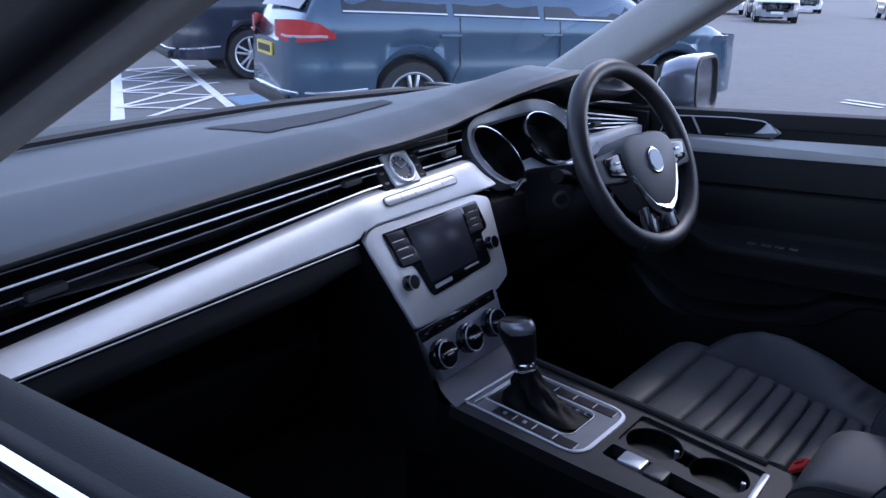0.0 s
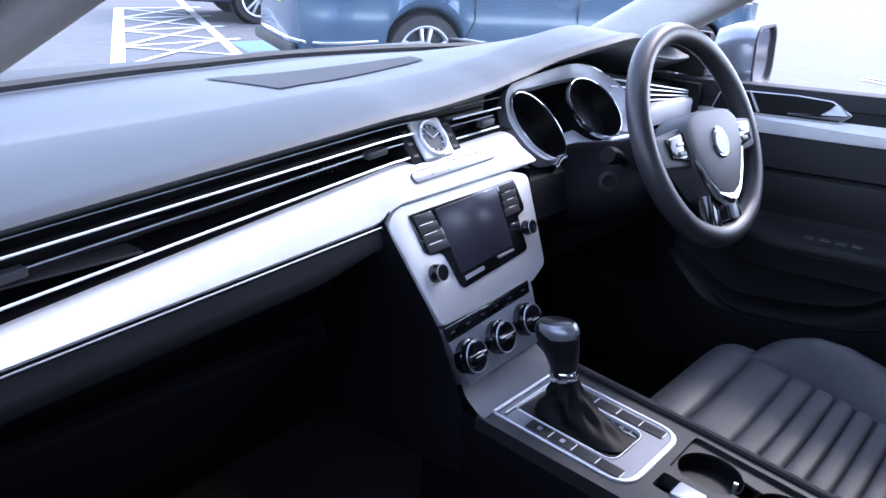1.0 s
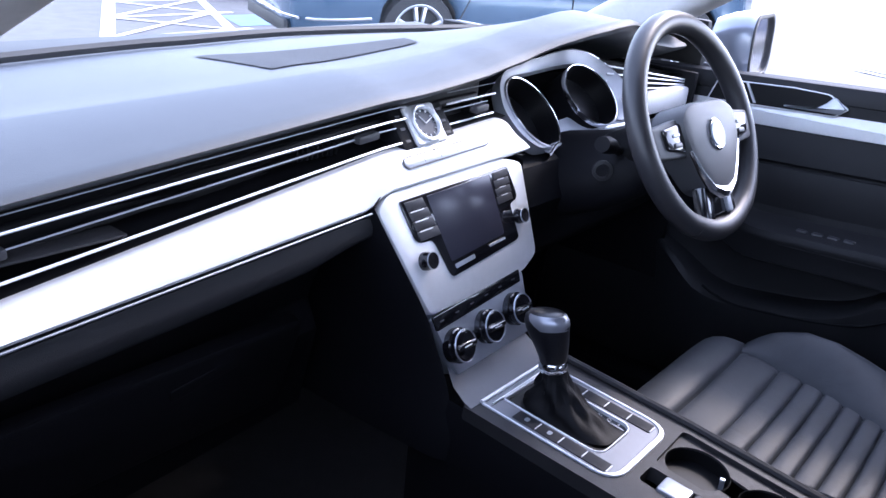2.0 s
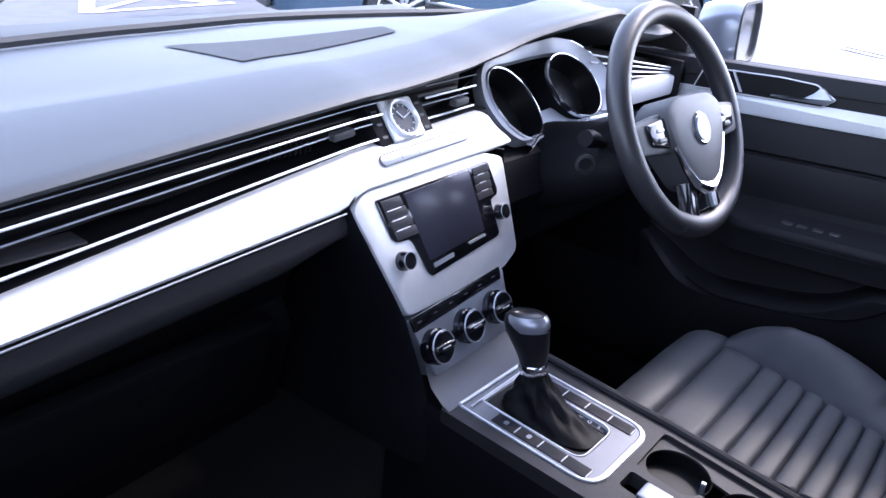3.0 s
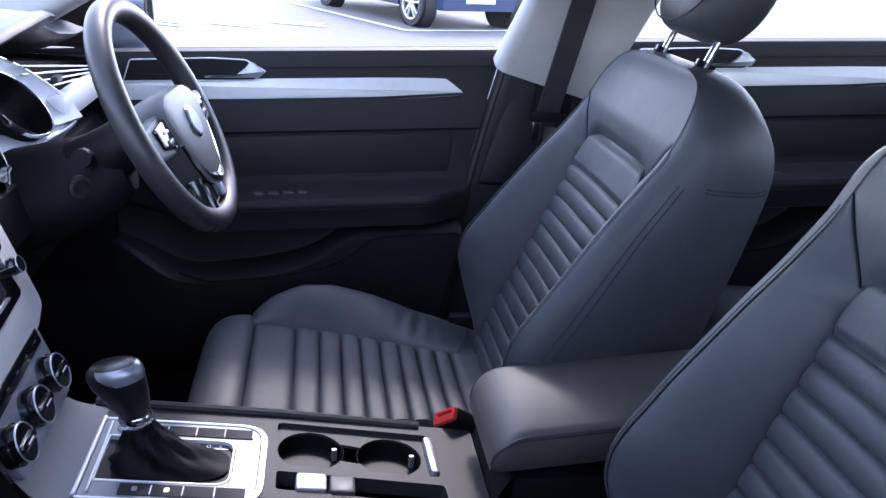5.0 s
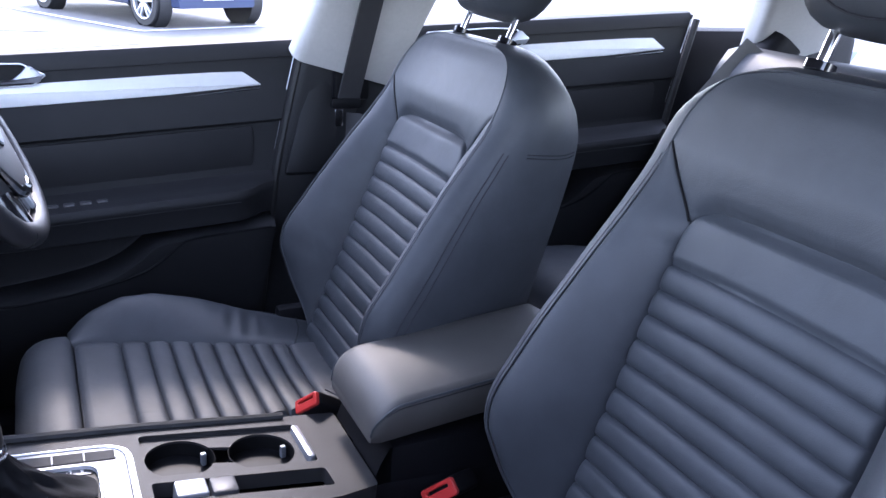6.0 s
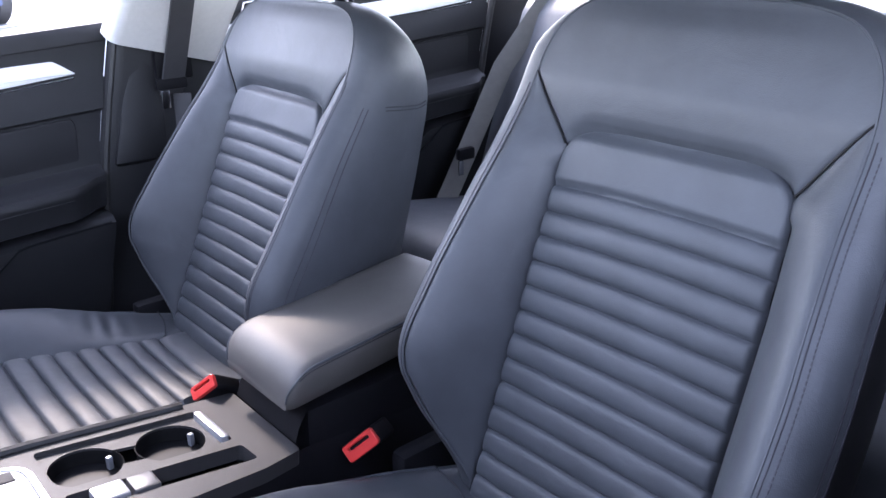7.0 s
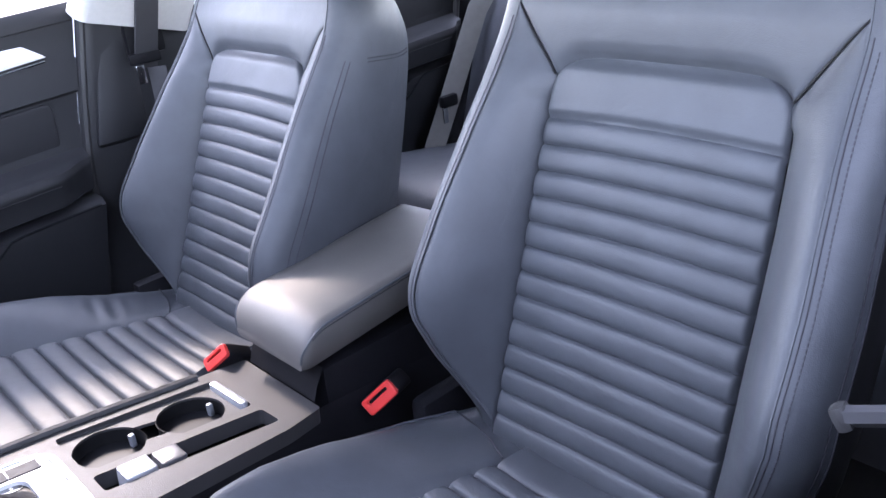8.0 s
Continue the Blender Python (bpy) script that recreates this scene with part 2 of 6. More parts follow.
bm = bmesh.new()
bmesh.ops.create_grid(bm, x_segments=40, y_segments=40, size=400)
solo("ground", bm, ASPHALT, "worn grey asphalt of a car park", "ground", kind="structure")


STRIPES = []


def stripe(a, b, w):
    a, b = Vector(a), Vector(b)
    n = (b - a).normalized()
    n = Vector((-n.y, n.x)) * w / 2
    STRIPES.append(w)
    return polygon([a + n, b + n, b - n, a - n], 0.004 + 0.0004 * len(STRIPES))


MARKS = thing("road_marking", (4, 8, 0), "white painted bay lines and hatching on the asphalt", "road marking", kind="structure")
P = {"tl": (5.83, 10.65), "bl": (3.15, 6.3), "br": (4.57, 6.46), "j": (6.87, 10.57), "up": (9.5, 15.2)}
for a, b, w in (("tl", "bl", 0.17), ("br", "up", 0.14)):
    part("line", stripe(P[a], P[b], w * 0.75), LINE, MARKS)
for k in range(5):
    u = k / 4
    a = [lerp(P["tl"][i], P["bl"][i], u) for i in (0, 1)]
    b = [lerp(P["j"][i], P["br"][i], u) for i in (0, 1)]
    part("line", stripe(a, (b[0] + 0.25, b[1]), 0.075), LINE, MARKS)
for k in range(4):
    u = k / 4
    a = [lerp(P["tl"][i], P["bl"][i], u) for i in (0, 1)]
    b = [lerp(P["j"][i], P["br"][i], u + 0.25) for i in (0, 1)]
    part("line", stripe(a, b, 0.065), LINE, MARKS)
    a = [lerp(P["tl"][i], P["bl"][i], u + 0.25) for i in (0, 1)]
    b = [lerp(P["j"][i], P["br"][i], u) for i in (0, 1)]
    part("line", stripe(a, b, 0.065), LINE, MARKS)
part("bay_square", polygon([(4.8, 6.6), (5.6, 6.6), (6.0, 7.3), (5.1, 7.3)], 0.004), BAY_BLUE, MARKS, "faded blue bay square")
for a, b, w in (((10.86, -1.32), (11.9, -3.6), 0.10), ((10.86, -1.32), (15.0, 0.72), 0.10), ((10.50, 2.00), (10.30, 1.50), 0.10), ((10.20, 1.98), (10.00, 1.48), 0.10), ((10.82, 1.28), (10.59, 0.63), 0.10), ((10.52, 1.26), (10.29, 0.61), 0.10), ((11.27, 0.49), (11.10, -0.21), 0.10), ((10.97, 0.47), (10.80, -0.23), 0.10)):
    part("line", stripe(a, b, w), LINE, MARKS)


# ---- car shell ----
def car_wheel(parent, wm):
    """A tyre on a five-spoke alloy rim; wm has its middle on the outer face and z pointing out."""
    tyre = part("wheel", lathe([(0.22, -0.18), (0.31, -0.18), (0.33, -0.15), (0.33, -0.03), (0.315, -0.005), (0.235, 0.0), (0.225, -0.02), (0.22, -0.06), (0.0001, -0.07)], wm, 36, caps=False), RUBBER, parent, "black tyre on a silver alloy wheel")
    part("wheel_rim", lathe([(0.236, 0.002), (0.23, 0.006), (0.215, -0.004), (0.212, -0.05)], wm, 36, caps=False), ALLOY, tyre, "silver alloy rim")
    for k in range(5):
        for off in (-0.10, 0.10):
            a = 2 * math.pi * k / 5 + math.pi / 2
            part("spoke", slab(rounded([(0.04, off * 0.15 - 0.015), (0.218, off * 0.45 - 0.014), (0.218, off * 0.45 + 0.014), (0.04, off * 0.15 + 0.015)], 0.004, 1), -0.04, -0.004, wm @ Matrix.Rotation(a, 4, "Z"), 0.004), ALLOY, tyre)
    part("hub_cap", lathe([(0.05, -0.04), (0.05, -0.002), (0.03, 0.004), (0.0001, 0.004)], wm, 20), ALLOY, tyre)


SHELL = thing("car_body", (0, 0, 0.15), "car cabin shell with pale headlining and dark pillars", "car body", kind="structure")


def bar(a, b, w, d, bevel=0.012, up=(0, 0, 1)):
    """A padded bar from a to b, w wide (across up) and d deep."""
    a, b = Vector(a), Vector(b)
    m = axes(a, b - a, up)
    m = Matrix(((m[0][1], m[0][2], m[0][0], a.x), (m[1][1], m[1][2], m[1][0], a.y), (m[2][1], m[2][2], m[2][0], a.z), (0, 0, 0, 1)))
    return slab(rrect(w, d, bevel, 4), 0, (b - a).length, m)


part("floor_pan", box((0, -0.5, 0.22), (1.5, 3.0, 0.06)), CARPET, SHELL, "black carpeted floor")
part("firewall", box((0, 0.86, 0.60), (1.5, 0.06, 0.78)), DARK, SHELL)
part("scuttle", box((0, 0.87, 0.985), (1.56, 0.22, 0.05), 0.01), RUBBER, SHELL)
bm = bmesh.new()
rows = []
for i in range(15):
    y = lerp(-0.02, -2.0, i / 14)
    z = 1.405 - 0.10 * smooth(abs(i / 14 - 0.35) / 0.65) ** 2
    rows.append([(x * 0.6, y, z - 0.07 * abs(x) ** 3) for x in np.linspace(-1, 1, 13)])
sheet(rows, bm)
sheet([[(p[0] * 1.06, p[1], p[2] + 0.045) for p in r] for r in rows], bm)
part("roof", bm, FABRIC, SHELL, "pale fabric headlining")
part("roof_skin", sheet([[(p[0] * 1.10, p[1], p[2] + 0.056) for p in r] for r in rows]), PAINT_OWN, SHELL, "pale painted roof")


def sill_line(y):
    """Lower edge of the outer body, with round wheel arches."""
    for c in (1.17, -1.62):
        if abs(y - c) < 0.36:
            return 0.33 + math.sqrt(0.36 ** 2 - (y - c) ** 2)
    return 0.25


def body_end(ys, width, top):
    """Painted end of the car, closed round its nose or tail."""
    rows = []
    for y in ys:
        w, zt, lo = width(y), top(y), sill_line(y)
        half = [(w * 0.95, lo), (w * 0.985, lo + 0.02), (w, max(lo + 0.04, min(0.55, zt - 0.12))), (w * 0.985, max(lo + 0.06, zt - 0.10)), (w * 0.955, zt - 0.035), (w * 0.90, zt - 0.012), (w * 0.7, zt), (w * 0.35, zt + 0.012), (0, zt + 0.016)]
        rows.append([(x, y, z) for x, z in half] + [(-x, y, z) for x, z in half[-2::-1]])
    bm = sheet(rows)
    cap(bm, rows[-1])
    return bm


def end_stations(a, b, c):
    return sorted({round(y, 4) for y in [*np.linspace(a, b, 16), *(c + 0.36 * math.cos(t) for t in np.linspace(0, math.pi, 17))] if min(a, b) <= y <= max(a, b)}, reverse=b < a)


part("front_end", body_end([*end_stations(0.95, 1.95, 1.17), 2.0, 2.03, 2.045], lambda y: curve(y, [0.9, 1.3, 1.7, 1.95, 2.0, 2.03, 2.05], [0.90, 0.90, 0.87, 0.80, 0.74, 0.66, 0.56]), lambda y: curve(y, [0.95, 1.2, 1.5, 1.8, 1.95, 2.0, 2.03, 2.05], [0.912, 0.895, 0.862, 0.805, 0.755, 0.70, 0.63, 0.56])), PAINT_OWN, SHELL, "pale painted bonnet and front wings", 40)
part("rear_end", body_end([*end_stations(-2.15, -2.66, -1.62), -2.70, -2.73, -2.745], lambda y: curve(y, [-2.75, -2.73, -2.70, -2.66, -2.4, -2.1], [0.70, 0.76, 0.80, 0.83, 0.89, 0.92]), lambda y: curve(y, [-2.75, -2.73, -2.70, -2.66, -2.4, -2.1], [0.80, 0.86, 0.90, 0.925, 0.955, 0.975])), PAINT_OWN, SHELL, "pale painted boot and rear bumper", 40)
for s in (-1, 1):
    quarter = end_stations(-1.46, -2.16, -1.62)
    part("rear_wing", sheet([[(s * x, y, z) for x, z in ((0.90, sill_line(y)), (0.925, sill_line(y) + 0.02), (0.938, max(0.60, sill_line(y) + 0.04)), (0.925, 0.86), (0.905, 0.95), (0.86, 1.03))] for y in quarter]), PAINT_OWN, SHELL, "pale painted rear wing", 40)
    part("wing_panel", sheet([[(s * x, y, z) for x, z in ((0.89, sill_line(y)), (0.905, sill_line(y) + 0.02), (0.918, max(0.60, sill_line(y) + 0.04)), (0.905, 0.84), (0.885, 0.93), (0.84, 0.985))] for y in end_stations(0.60, 0.955, 1.17)]), PAINT_OWN, SHELL, "pale painted front wing", 40)
    part("pillar_skin", sheet([[(s * x, y, z) for x, z in ((0.886, 0.36), (0.908, 0.58), (0.905, 0.80), (0.888, 0.98), (0.862, 1.02))] for y in np.linspace(-0.496, -0.706, 4)]), PAINT_OWN, SHELL, "pale painted outer door pillar", 40)
    part("outer_sill", box((s * 0.895, -0.45, 0.30), (0.05, 1.72, 0.12), 0.02), PAINT_OWN, SHELL, "pale painted sill")
    for y in (1.17, -1.62):
        wm = axes((s * 0.90, y, 0.33), (0, s, 0), (0, 0, 1))
        car_wheel(SHELL, wm)
        part("wheel_housing", lathe([(0.0001, -0.24), (0.362, -0.24), (0.362, -0.02)], wm, 28, caps=False), RUBBER, SHELL, "black wheel arch lining")
for s, p0, p1 in ((-1, (-0.70, 0.43, 1.03), (-0.52, -0.08, 1.365)), (1, (0.745, 0.50, 1.03), (0.60, -0.06, 1.365))):
    ob = part("front_pillar", bar(p0, p1, 0.10 if s > 0 else 0.06, 0.075, 0.025), FABRIC, SHELL, "pale grey windscreen pillar trim")
    off = Vector((0.06, -0.04, 0.03)) if s > 0 else Vector((-0.086, -0.030, 0.040))
    part("pillar_seal", bar(Vector(p0) + off, Vector(p1) + off, 0.09 if s > 0 else 0.13, 0.07, 0.025), GRILLE, ob, "black rubber door seal")
for s, fw in ((-1, 0.0), (1, 0.015)):
    part("roof_rail", bar((s * 0.62, -0.05, 1.365), (s * 0.62, -1.7, 1.33), 0.07, 0.07, 0.025), FABRIC, SHELL)
    ob = part("middle_pillar", bar((s * 0.775, -0.6 + fw, 1.015), (s * 0.635, -0.72 + fw * 1.6, 1.36), 0.20 + 2 * fw, 0.06, 0.02, up=(0, 1, 0)), FABRIC, SHELL, "pale upper door pillar trim")
    part("lower_trim", bar((s * 0.828, -0.525 + fw * 3.6, 0.30), (s * 0.812, -0.605 - fw * 3.3, 1.012), 0.33, 0.08, 0.03, up=(0, 1, 0)), DOORP, ob, "dark lower pillar trim")
    cover = []
    for z, a, b, x in ((1.012, -0.519, -0.585, 0.776), (0.95, -0.505, -0.580, 0.772), (0.87, -0.483, -0.575, 0.768), (0.82, -0.469, -0.572, 0.766), (0.805, -0.466, -0.566, 0.768), (0.797, -0.468, -0.550, 0.776), (0.794, -0.473, -0.52, 0.79)):
        cover.append([(s * (x + 0.02), a + 0.003, z), (s * (x + 0.003), a, z), (s * x, a - 0.006, z), (s * (x - 0.002), lerp(a, b, 0.5), z), (s * x, b + 0.012, z), (s * (x + 0.005), b + 0.003, z), (s * (x + 0.025), b, z)])
    part("pillar_cover", sheet(cover), DOORP, ob, "dark pillar cover over the belt")
    foot = []
    for z, a, b, x in ((0.796, -0.466, -0.60, 0.781), (0.76, -0.455, -0.60, 0.783), (0.66, -0.442, -0.61, 0.785), (0.52, -0.424, -0.62, 0.787), (0.40, -0.392, -0.63, 0.786), (0.345, -0.36, -0.64, 0.782)):
        foot.append([(s * (x + 0.03), a + 0.004, z), (s * (x + 0.006), a, z), (s * x, a - 0.007, z), (s * (x - 0.003), lerp(a, b, 0.5), z), (s * x, b, z)])
    part("pillar_foot", sheet(foot), DOORP, ob, "dark lower cover of the door pillar")
    part("rear_pillar", bar((s * 0.74, -1.75, 1.05), (s * 0.55, -1.62, 1.33), 0.26, 0.07, 0.02, up=(0, 1, 0)), FABRIC, SHELL)
    part("sill", box((s * 0.80, -0.5, 0.28), (0.14, 2.8, 0.16), 0.02), DARK, SHELL)
    part("rear_quarter", box((s * 0.886, -1.82, 0.66), (0.07, 0.64, 0.86), 0.03), DARK, SHELL, "dark rear side panel")
    part("kick_panel", box((s * 0.775, 0.70, 0.63), (0.03, 0.36, 0.80), 0.008), DARK, SHELL)
    part("front_wing", box((s * 0.86, 0.75, 0.66), (0.06, 0.36, 0.72), 0.02), PAINT_OWN, SHELL)
part("windscreen_header", bar((-0.62, -0.03, 1.385), (0.62, -0.03, 1.385), 0.05, 0.08, 0.015), FABRIC, SHELL)
part("rear_shelf", box((0, -1.95, 0.98), (1.4, 0.5, 0.04), 0.01), DARK, SHELL)
part("rear_bulkhead", box((0, -1.98, 0.6), (1.5, 0.05, 0.76)), DARK, SHELL)
bm = bmesh.new()
rows = [[(lerp(0.70, 0.585, t) * x, lerp(0.76, -0.01, t) - 0.05 * x * x, lerp(1.005, 1.365, t) + 0.035 * math.sin(math.pi * t)) for x in np.linspace(-1, 1, 15)] for t in np.linspace(0, 1, 9)]
pane = solo("windscreen", sheet(rows), PANE, "clear curved windscreen glass", "windscreen", kind="structure")
pane.visible_shadow = False

GRILLE_TOP = mat("speaker_cloth", (0.021, 0.023, 0.027), 0.8, bump=0.5, grain=900)

# ---- dashboard ----
DASHBOARD = thing("dashboard", (0, 0.5, 0.3), "dark soft-touch dashboard with silver trim and chrome vents", "dashboard")


def tilt(x):
    """How much the upper dash drops towards the passenger's door."""
    return 0.079 * (x + 0.10) if x < -0.10 else 0.02 * smooth((x + 0.1) / 0.3)


def hood(x):
    """The instrument hood's rise."""
    return interp(x, [0.10, 0.19, 0.26, 0.34, 0.40, 0.45, 0.49, 0.53, 0.60, 0.70], [0, 0.010, 0.027, 0.044, 0.053, 0.056, 0.050, 0.030, 0.012, 0])


def dash_y(x):
    return 0.76 - 0.10 * (abs(x) / 0.75) ** 2.2


def crease(x):
    """Where the padded brow of the dash turns into its flat top."""
    return interp(x, [-0.77, -0.49, -0.32, -0.09, 0.15, 0.77], [0.46, 0.43, 0.40, 0.368, 0.355, 0.36])


def top_z(x, y):
    e, lip, back, c = 1.048 + tilt(x) + hood(x), 0.272, dash_y(x), crease(x)
    if y < c:
        t = max(0.0, (y - lip) / (c - lip))
        return e + 0.003 + (0.017 - 0.25 * hood(x)) * (1 - (1 - t) ** 1.7)
    t = (y - c) / (back - c)
    h = hood(x)
    return lerp(e - h + 0.020, 1.032 + 0.3 * tilt(x), t ** 1.3) + h * (0.75 * (1 - t) ** 2.2) - 0.005 * smooth(t / 0.04)


rows = []
for x in np.linspace(-0.765, 0.765, 90):
    e = 1.048 + tilt(x) + hood(x)
    lip = 0.272 - 0.034 * smooth((x - 0.20) / 0.22) * smooth((0.53 - x) / 0.05)
    back = dash_y(x)
    q = 1.032 + 0.3 * tilt(x)
    row = [(x, lip + 0.15, e - 0.050), (x, lip + 0.05, e - 0.027), (x, lip + 0.02, e - 0.014), (x, lip + 0.004, e - 0.006), (x, lip, e - 0.001), (x, lip + 0.004, e + 0.003), (x, lip + 0.015, e + 0.006)]
    for y in [*np.linspace(lip + 0.03, crease(x) - 0.006, 7), *np.linspace(crease(x), back, 10)]:
        row.append((x, y, top_z(x, y)))
    row.append((x, back + 0.03, q - 0.04))
    rows.append(row)
part("top_pad", sheet(rows), DASH, DASHBOARD, "dark grained soft dashboard top")


rows = []
for i in range(19):
    t = i / 18
    f, b = (lerp(-0.142, 0.139, t), lerp(0.443, 0.437, t)), (lerp(-0.134, 0.171, t), lerp(0.615, 0.492, t))
    rows.append([(lerp(f[0], b[0], u), lerp(f[1], b[1], u), top_z(lerp(f[0], b[0], u), lerp(f[1], b[1], u)) + 0.0015) for u in np.linspace(0, 1, 7)])
part("speaker_grille", sheet(rows), GRILLE_TOP, DASHBOARD, "flat dark speaker panel")
part("screen_seal", tube([(x, dash_y(x) + 0.012, 1.034 + 0.3 * tilt(x)) for x in np.linspace(-0.75, 0.75, 40)], 0.008, 6), RUBBER, DASHBOARD, "black windscreen edge seal")

def run(x, zc, zl):
    """Height of a line along the dash: zc beside the clock, zl near the passenger's door."""
    k = (zc - zl) / 0.425
    return zc + (k if x < -0.11 else 0.5 * k) * (x + 0.11)


# recess behind the air vents
XL, XR = -0.765, 0.185
bm = bmesh.new()
rows = []
for x in np.linspace(XL, 0.165, 24):
    d = tilt(x)
    rows.append([(x, 0.30, 1.043 + d), (x, 0.335, 1.03 + d), (x, 0.335, run(x, 0.985, 0.935)), (x, 0.30, run(x, 0.981, 0.929)), (x, 0.280, run(x, 0.979, 0.926))])
part("vent_recess", sheet(rows), GRILLE, DASHBOARD, "deep black air vent slot")


def vent_bar(x0, x1, y, zc, zl, r, material, parent, label="", n=20, flat=1.0):
    return part("slat", tube([(x, y, run(x, zc, zl)) for x in np.linspace(x0, x1, n)], r, 6, flat=flat), material, parent, label)


VENT = part("air_vent", box((-0.43, 0.33, 0.962), (0.6, 0.008, 0.012)), GRILLE, DASHBOARD, "full-width chrome-edged air vent")
V2 = part("air_vent", box((0.100, 0.33, 1.00), (0.09, 0.008, 0.012)), GRILLE, DASHBOARD, "chrome-edged centre air vent")
for vent, x0, x1, back in ((VENT, XL, -0.066, 0.0), (V2, 0.038, 0.150, 0.016)):
    vent_bar(x0, x1, 0.279 + back, 1.0335, 1.0015, 0.0007, SATIN, vent, "thin satin line")
    vent_bar(x0, x1, 0.278 + back, 1.018, 0.986, 0.0015, BRIGHT, vent, "bright chrome slat")
    vent_bar(x0, x1, 0.290 + back, 1.003, 0.966, 0.0010, SATIN, vent, "thin satin slat")
    vent_bar(x0, x1, 0.278 + back, 0.9865, 0.9435, 0.0016, BRIGHT, vent, "bright chrome slat")
    for zc, zl in ((1.010, 0.976), (0.995, 0.955)):
        vent_bar(x0, x1, 0.312 + back, zc, zl, 0.004, GRILLE, vent, flat=0.4)
for vent, x, w in ((VENT, -0.125, 0.036), (VENT, -0.585, 0.045), (V2, 0.105, 0.030)):
    part("slider", slab(rrect(w, 0.010, 0.003), 0, 0.010, axes((x, 0.291, run(x, 1.003, 0.966)), (1, 0, 0.08), (0, 0, 1)), 0.002), BUTTON, vent, "grey vent slider tab")
for k in range(9):
    part("vane", box((-0.215 + k * 0.008, 0.318, run(-0.2, 0.995, 0.955)), (0.002, 0.016, 0.016)), DARK, VENT)
for k in range(4):
    part("vane", box((0.115 + 0.008 * k, 0.318, run(0.15, 0.995, 0.955)), (0.002, 0.016, 0.016)), DARK, V2)
part("vent_blade", box((-0.53, 0.30, run(-0.53, 0.995, 0.952)), (0.16, 0.03, 0.003), 0.001), CONSOLE, VENT, "grey vent blade")

# clock between the vents
CLOCK_FACE = mat("clock_face", (0.022, 0.026, 0.040), 0.35, bump=0, spec=0.4)
CM = axes((-0.018, 0.287, 1.004), (1, 0, 0.02), (0, 0.80, 1))
CLOCK = part("clock", slab(rrect(0.106, 0.058, 0.006), -0.03, 0.0, CM, 0.003), DARK, DASHBOARD, "analogue clock in a gloss black surround")
part("surround", ring(rrect(0.060, 0.056, 0.005), rrect(0.046, 0.048, 0.022), 0, 0.005, CM, 0.002), SILVER, CLOCK, "brushed silver clock surround")
part("bezel", lathe([(0.0265, 0.0), (0.0265, 0.008), (0.0245, 0.0095), (0.0225, 0.009), (0.0205, 0.006), (0.0205, 0.0)], CM, 40, caps=False), BRIGHT, CLOCK, "chrome clock bezel")
part("face", lathe([(0.0001, 0.004), (0.022, 0.004)], CM, 32, caps=False), CLOCK_FACE, CLOCK, "grey clock face with pale marks")
for k in range(12):
    a = 2 * math.pi * k / 12
    part("hour_mark", slab(rrect(0.0012, 0.004, 0.0003, 1), 0.0042, 0.005, CM @ Matrix.Rotation(a, 4, "Z") @ Matrix.Translation((0, 0.0178, 0))), MARK, CLOCK)
for a, l in ((35, 0.013), (-70, 0.018)):
    part("clock_needle", slab(rrect(0.0014, l, 0.0004, 1), 0.005, 0.0058, CM @ Matrix.Rotation(radians(a), 4, "Z") @ Matrix.Translation((0, l / 2, 0))), MARK, CLOCK)
for s in (-1, 1):
    for k in range(3):
        part("switch_mark", slab(rrect(0.009, 0.0035, 0.001), 0, 0.001, CM @ Matrix.Translation((s * 0.041, 0.017 - 0.017 * k, 0))), BUTTON, CLOCK)

# silver trim strip across the dash
rows = []
for x in np.linspace(XL, 0.194, 60):
    zt, zb = run(x, 0.979, 0.926), run(x, 0.9270, 0.9005)
    if x > -0.15:
        zb = max(zb, 0.9275 + 0.013 * smooth((x + 0.15) / 0.03) + 0.02 * (x + 0.15))
    k = smooth((x - 0.140) / 0.065)
    zt -= 0.036 * k
    zb = min(zb, zt - 0.005)
    rows.append([(x, 0.285, zt + 0.001), (x, 0.272, zt), (x, 0.268, zt - 0.003), (x, 0.2535, (zt + zb) / 2), (x, 0.2465, zb + 0.004), (x, 0.249, zb), (x, 0.262, zb - 0.001)])
    rows[-1] = [(p[0], p[1] + 0.004 * k, p[2]) for p in rows[-1]]
part("trim_strip", sheet(rows), SILVER, DASHBOARD, "brushed silver trim strip")
part("trim_line", tube([(x, 0.248, run(x, 0.9230, 0.8965)) for x in np.linspace(XL, -0.15, 20)], 0.0013, 6), SATIN, DASHBOARD, "thin satin line under the trim")
TRIM_M = axes((0.002, 0.2578, 0.9725), (1, 0, 0.045), (0, 0.67, 0.74))
part("strip_edge", ring(rrect(0.1745, 0.0165, 0.008), rrect(0.172, 0.014, 0.007), -0.002, 0.0006, TRIM_M), BUTTON, DASHBOARD)
part("hazard_strip", slab(rrect(0.172, 0.013, 0.006), -0.002, 0.0010, TRIM_M, 0.0006), SATIN, DASHBOARD, "grey switch strip with small symbols")
for x in (-0.05, -0.017, 0.017, 0.05):
    part("switch_gap", slab(rrect(0.0008, 0.010, 0.0003, 1), 0.0008, 0.0012, TRIM_M @ Matrix.Translation((x, 0, 0))), BUTTON, DASHBOARD)

PAD = mat("pad_plastic", (0.018, 0.0185, 0.021), 0.5, var=0.1, scale=25, bump=0.28, grain=1100, spots=1, spec=0.4)

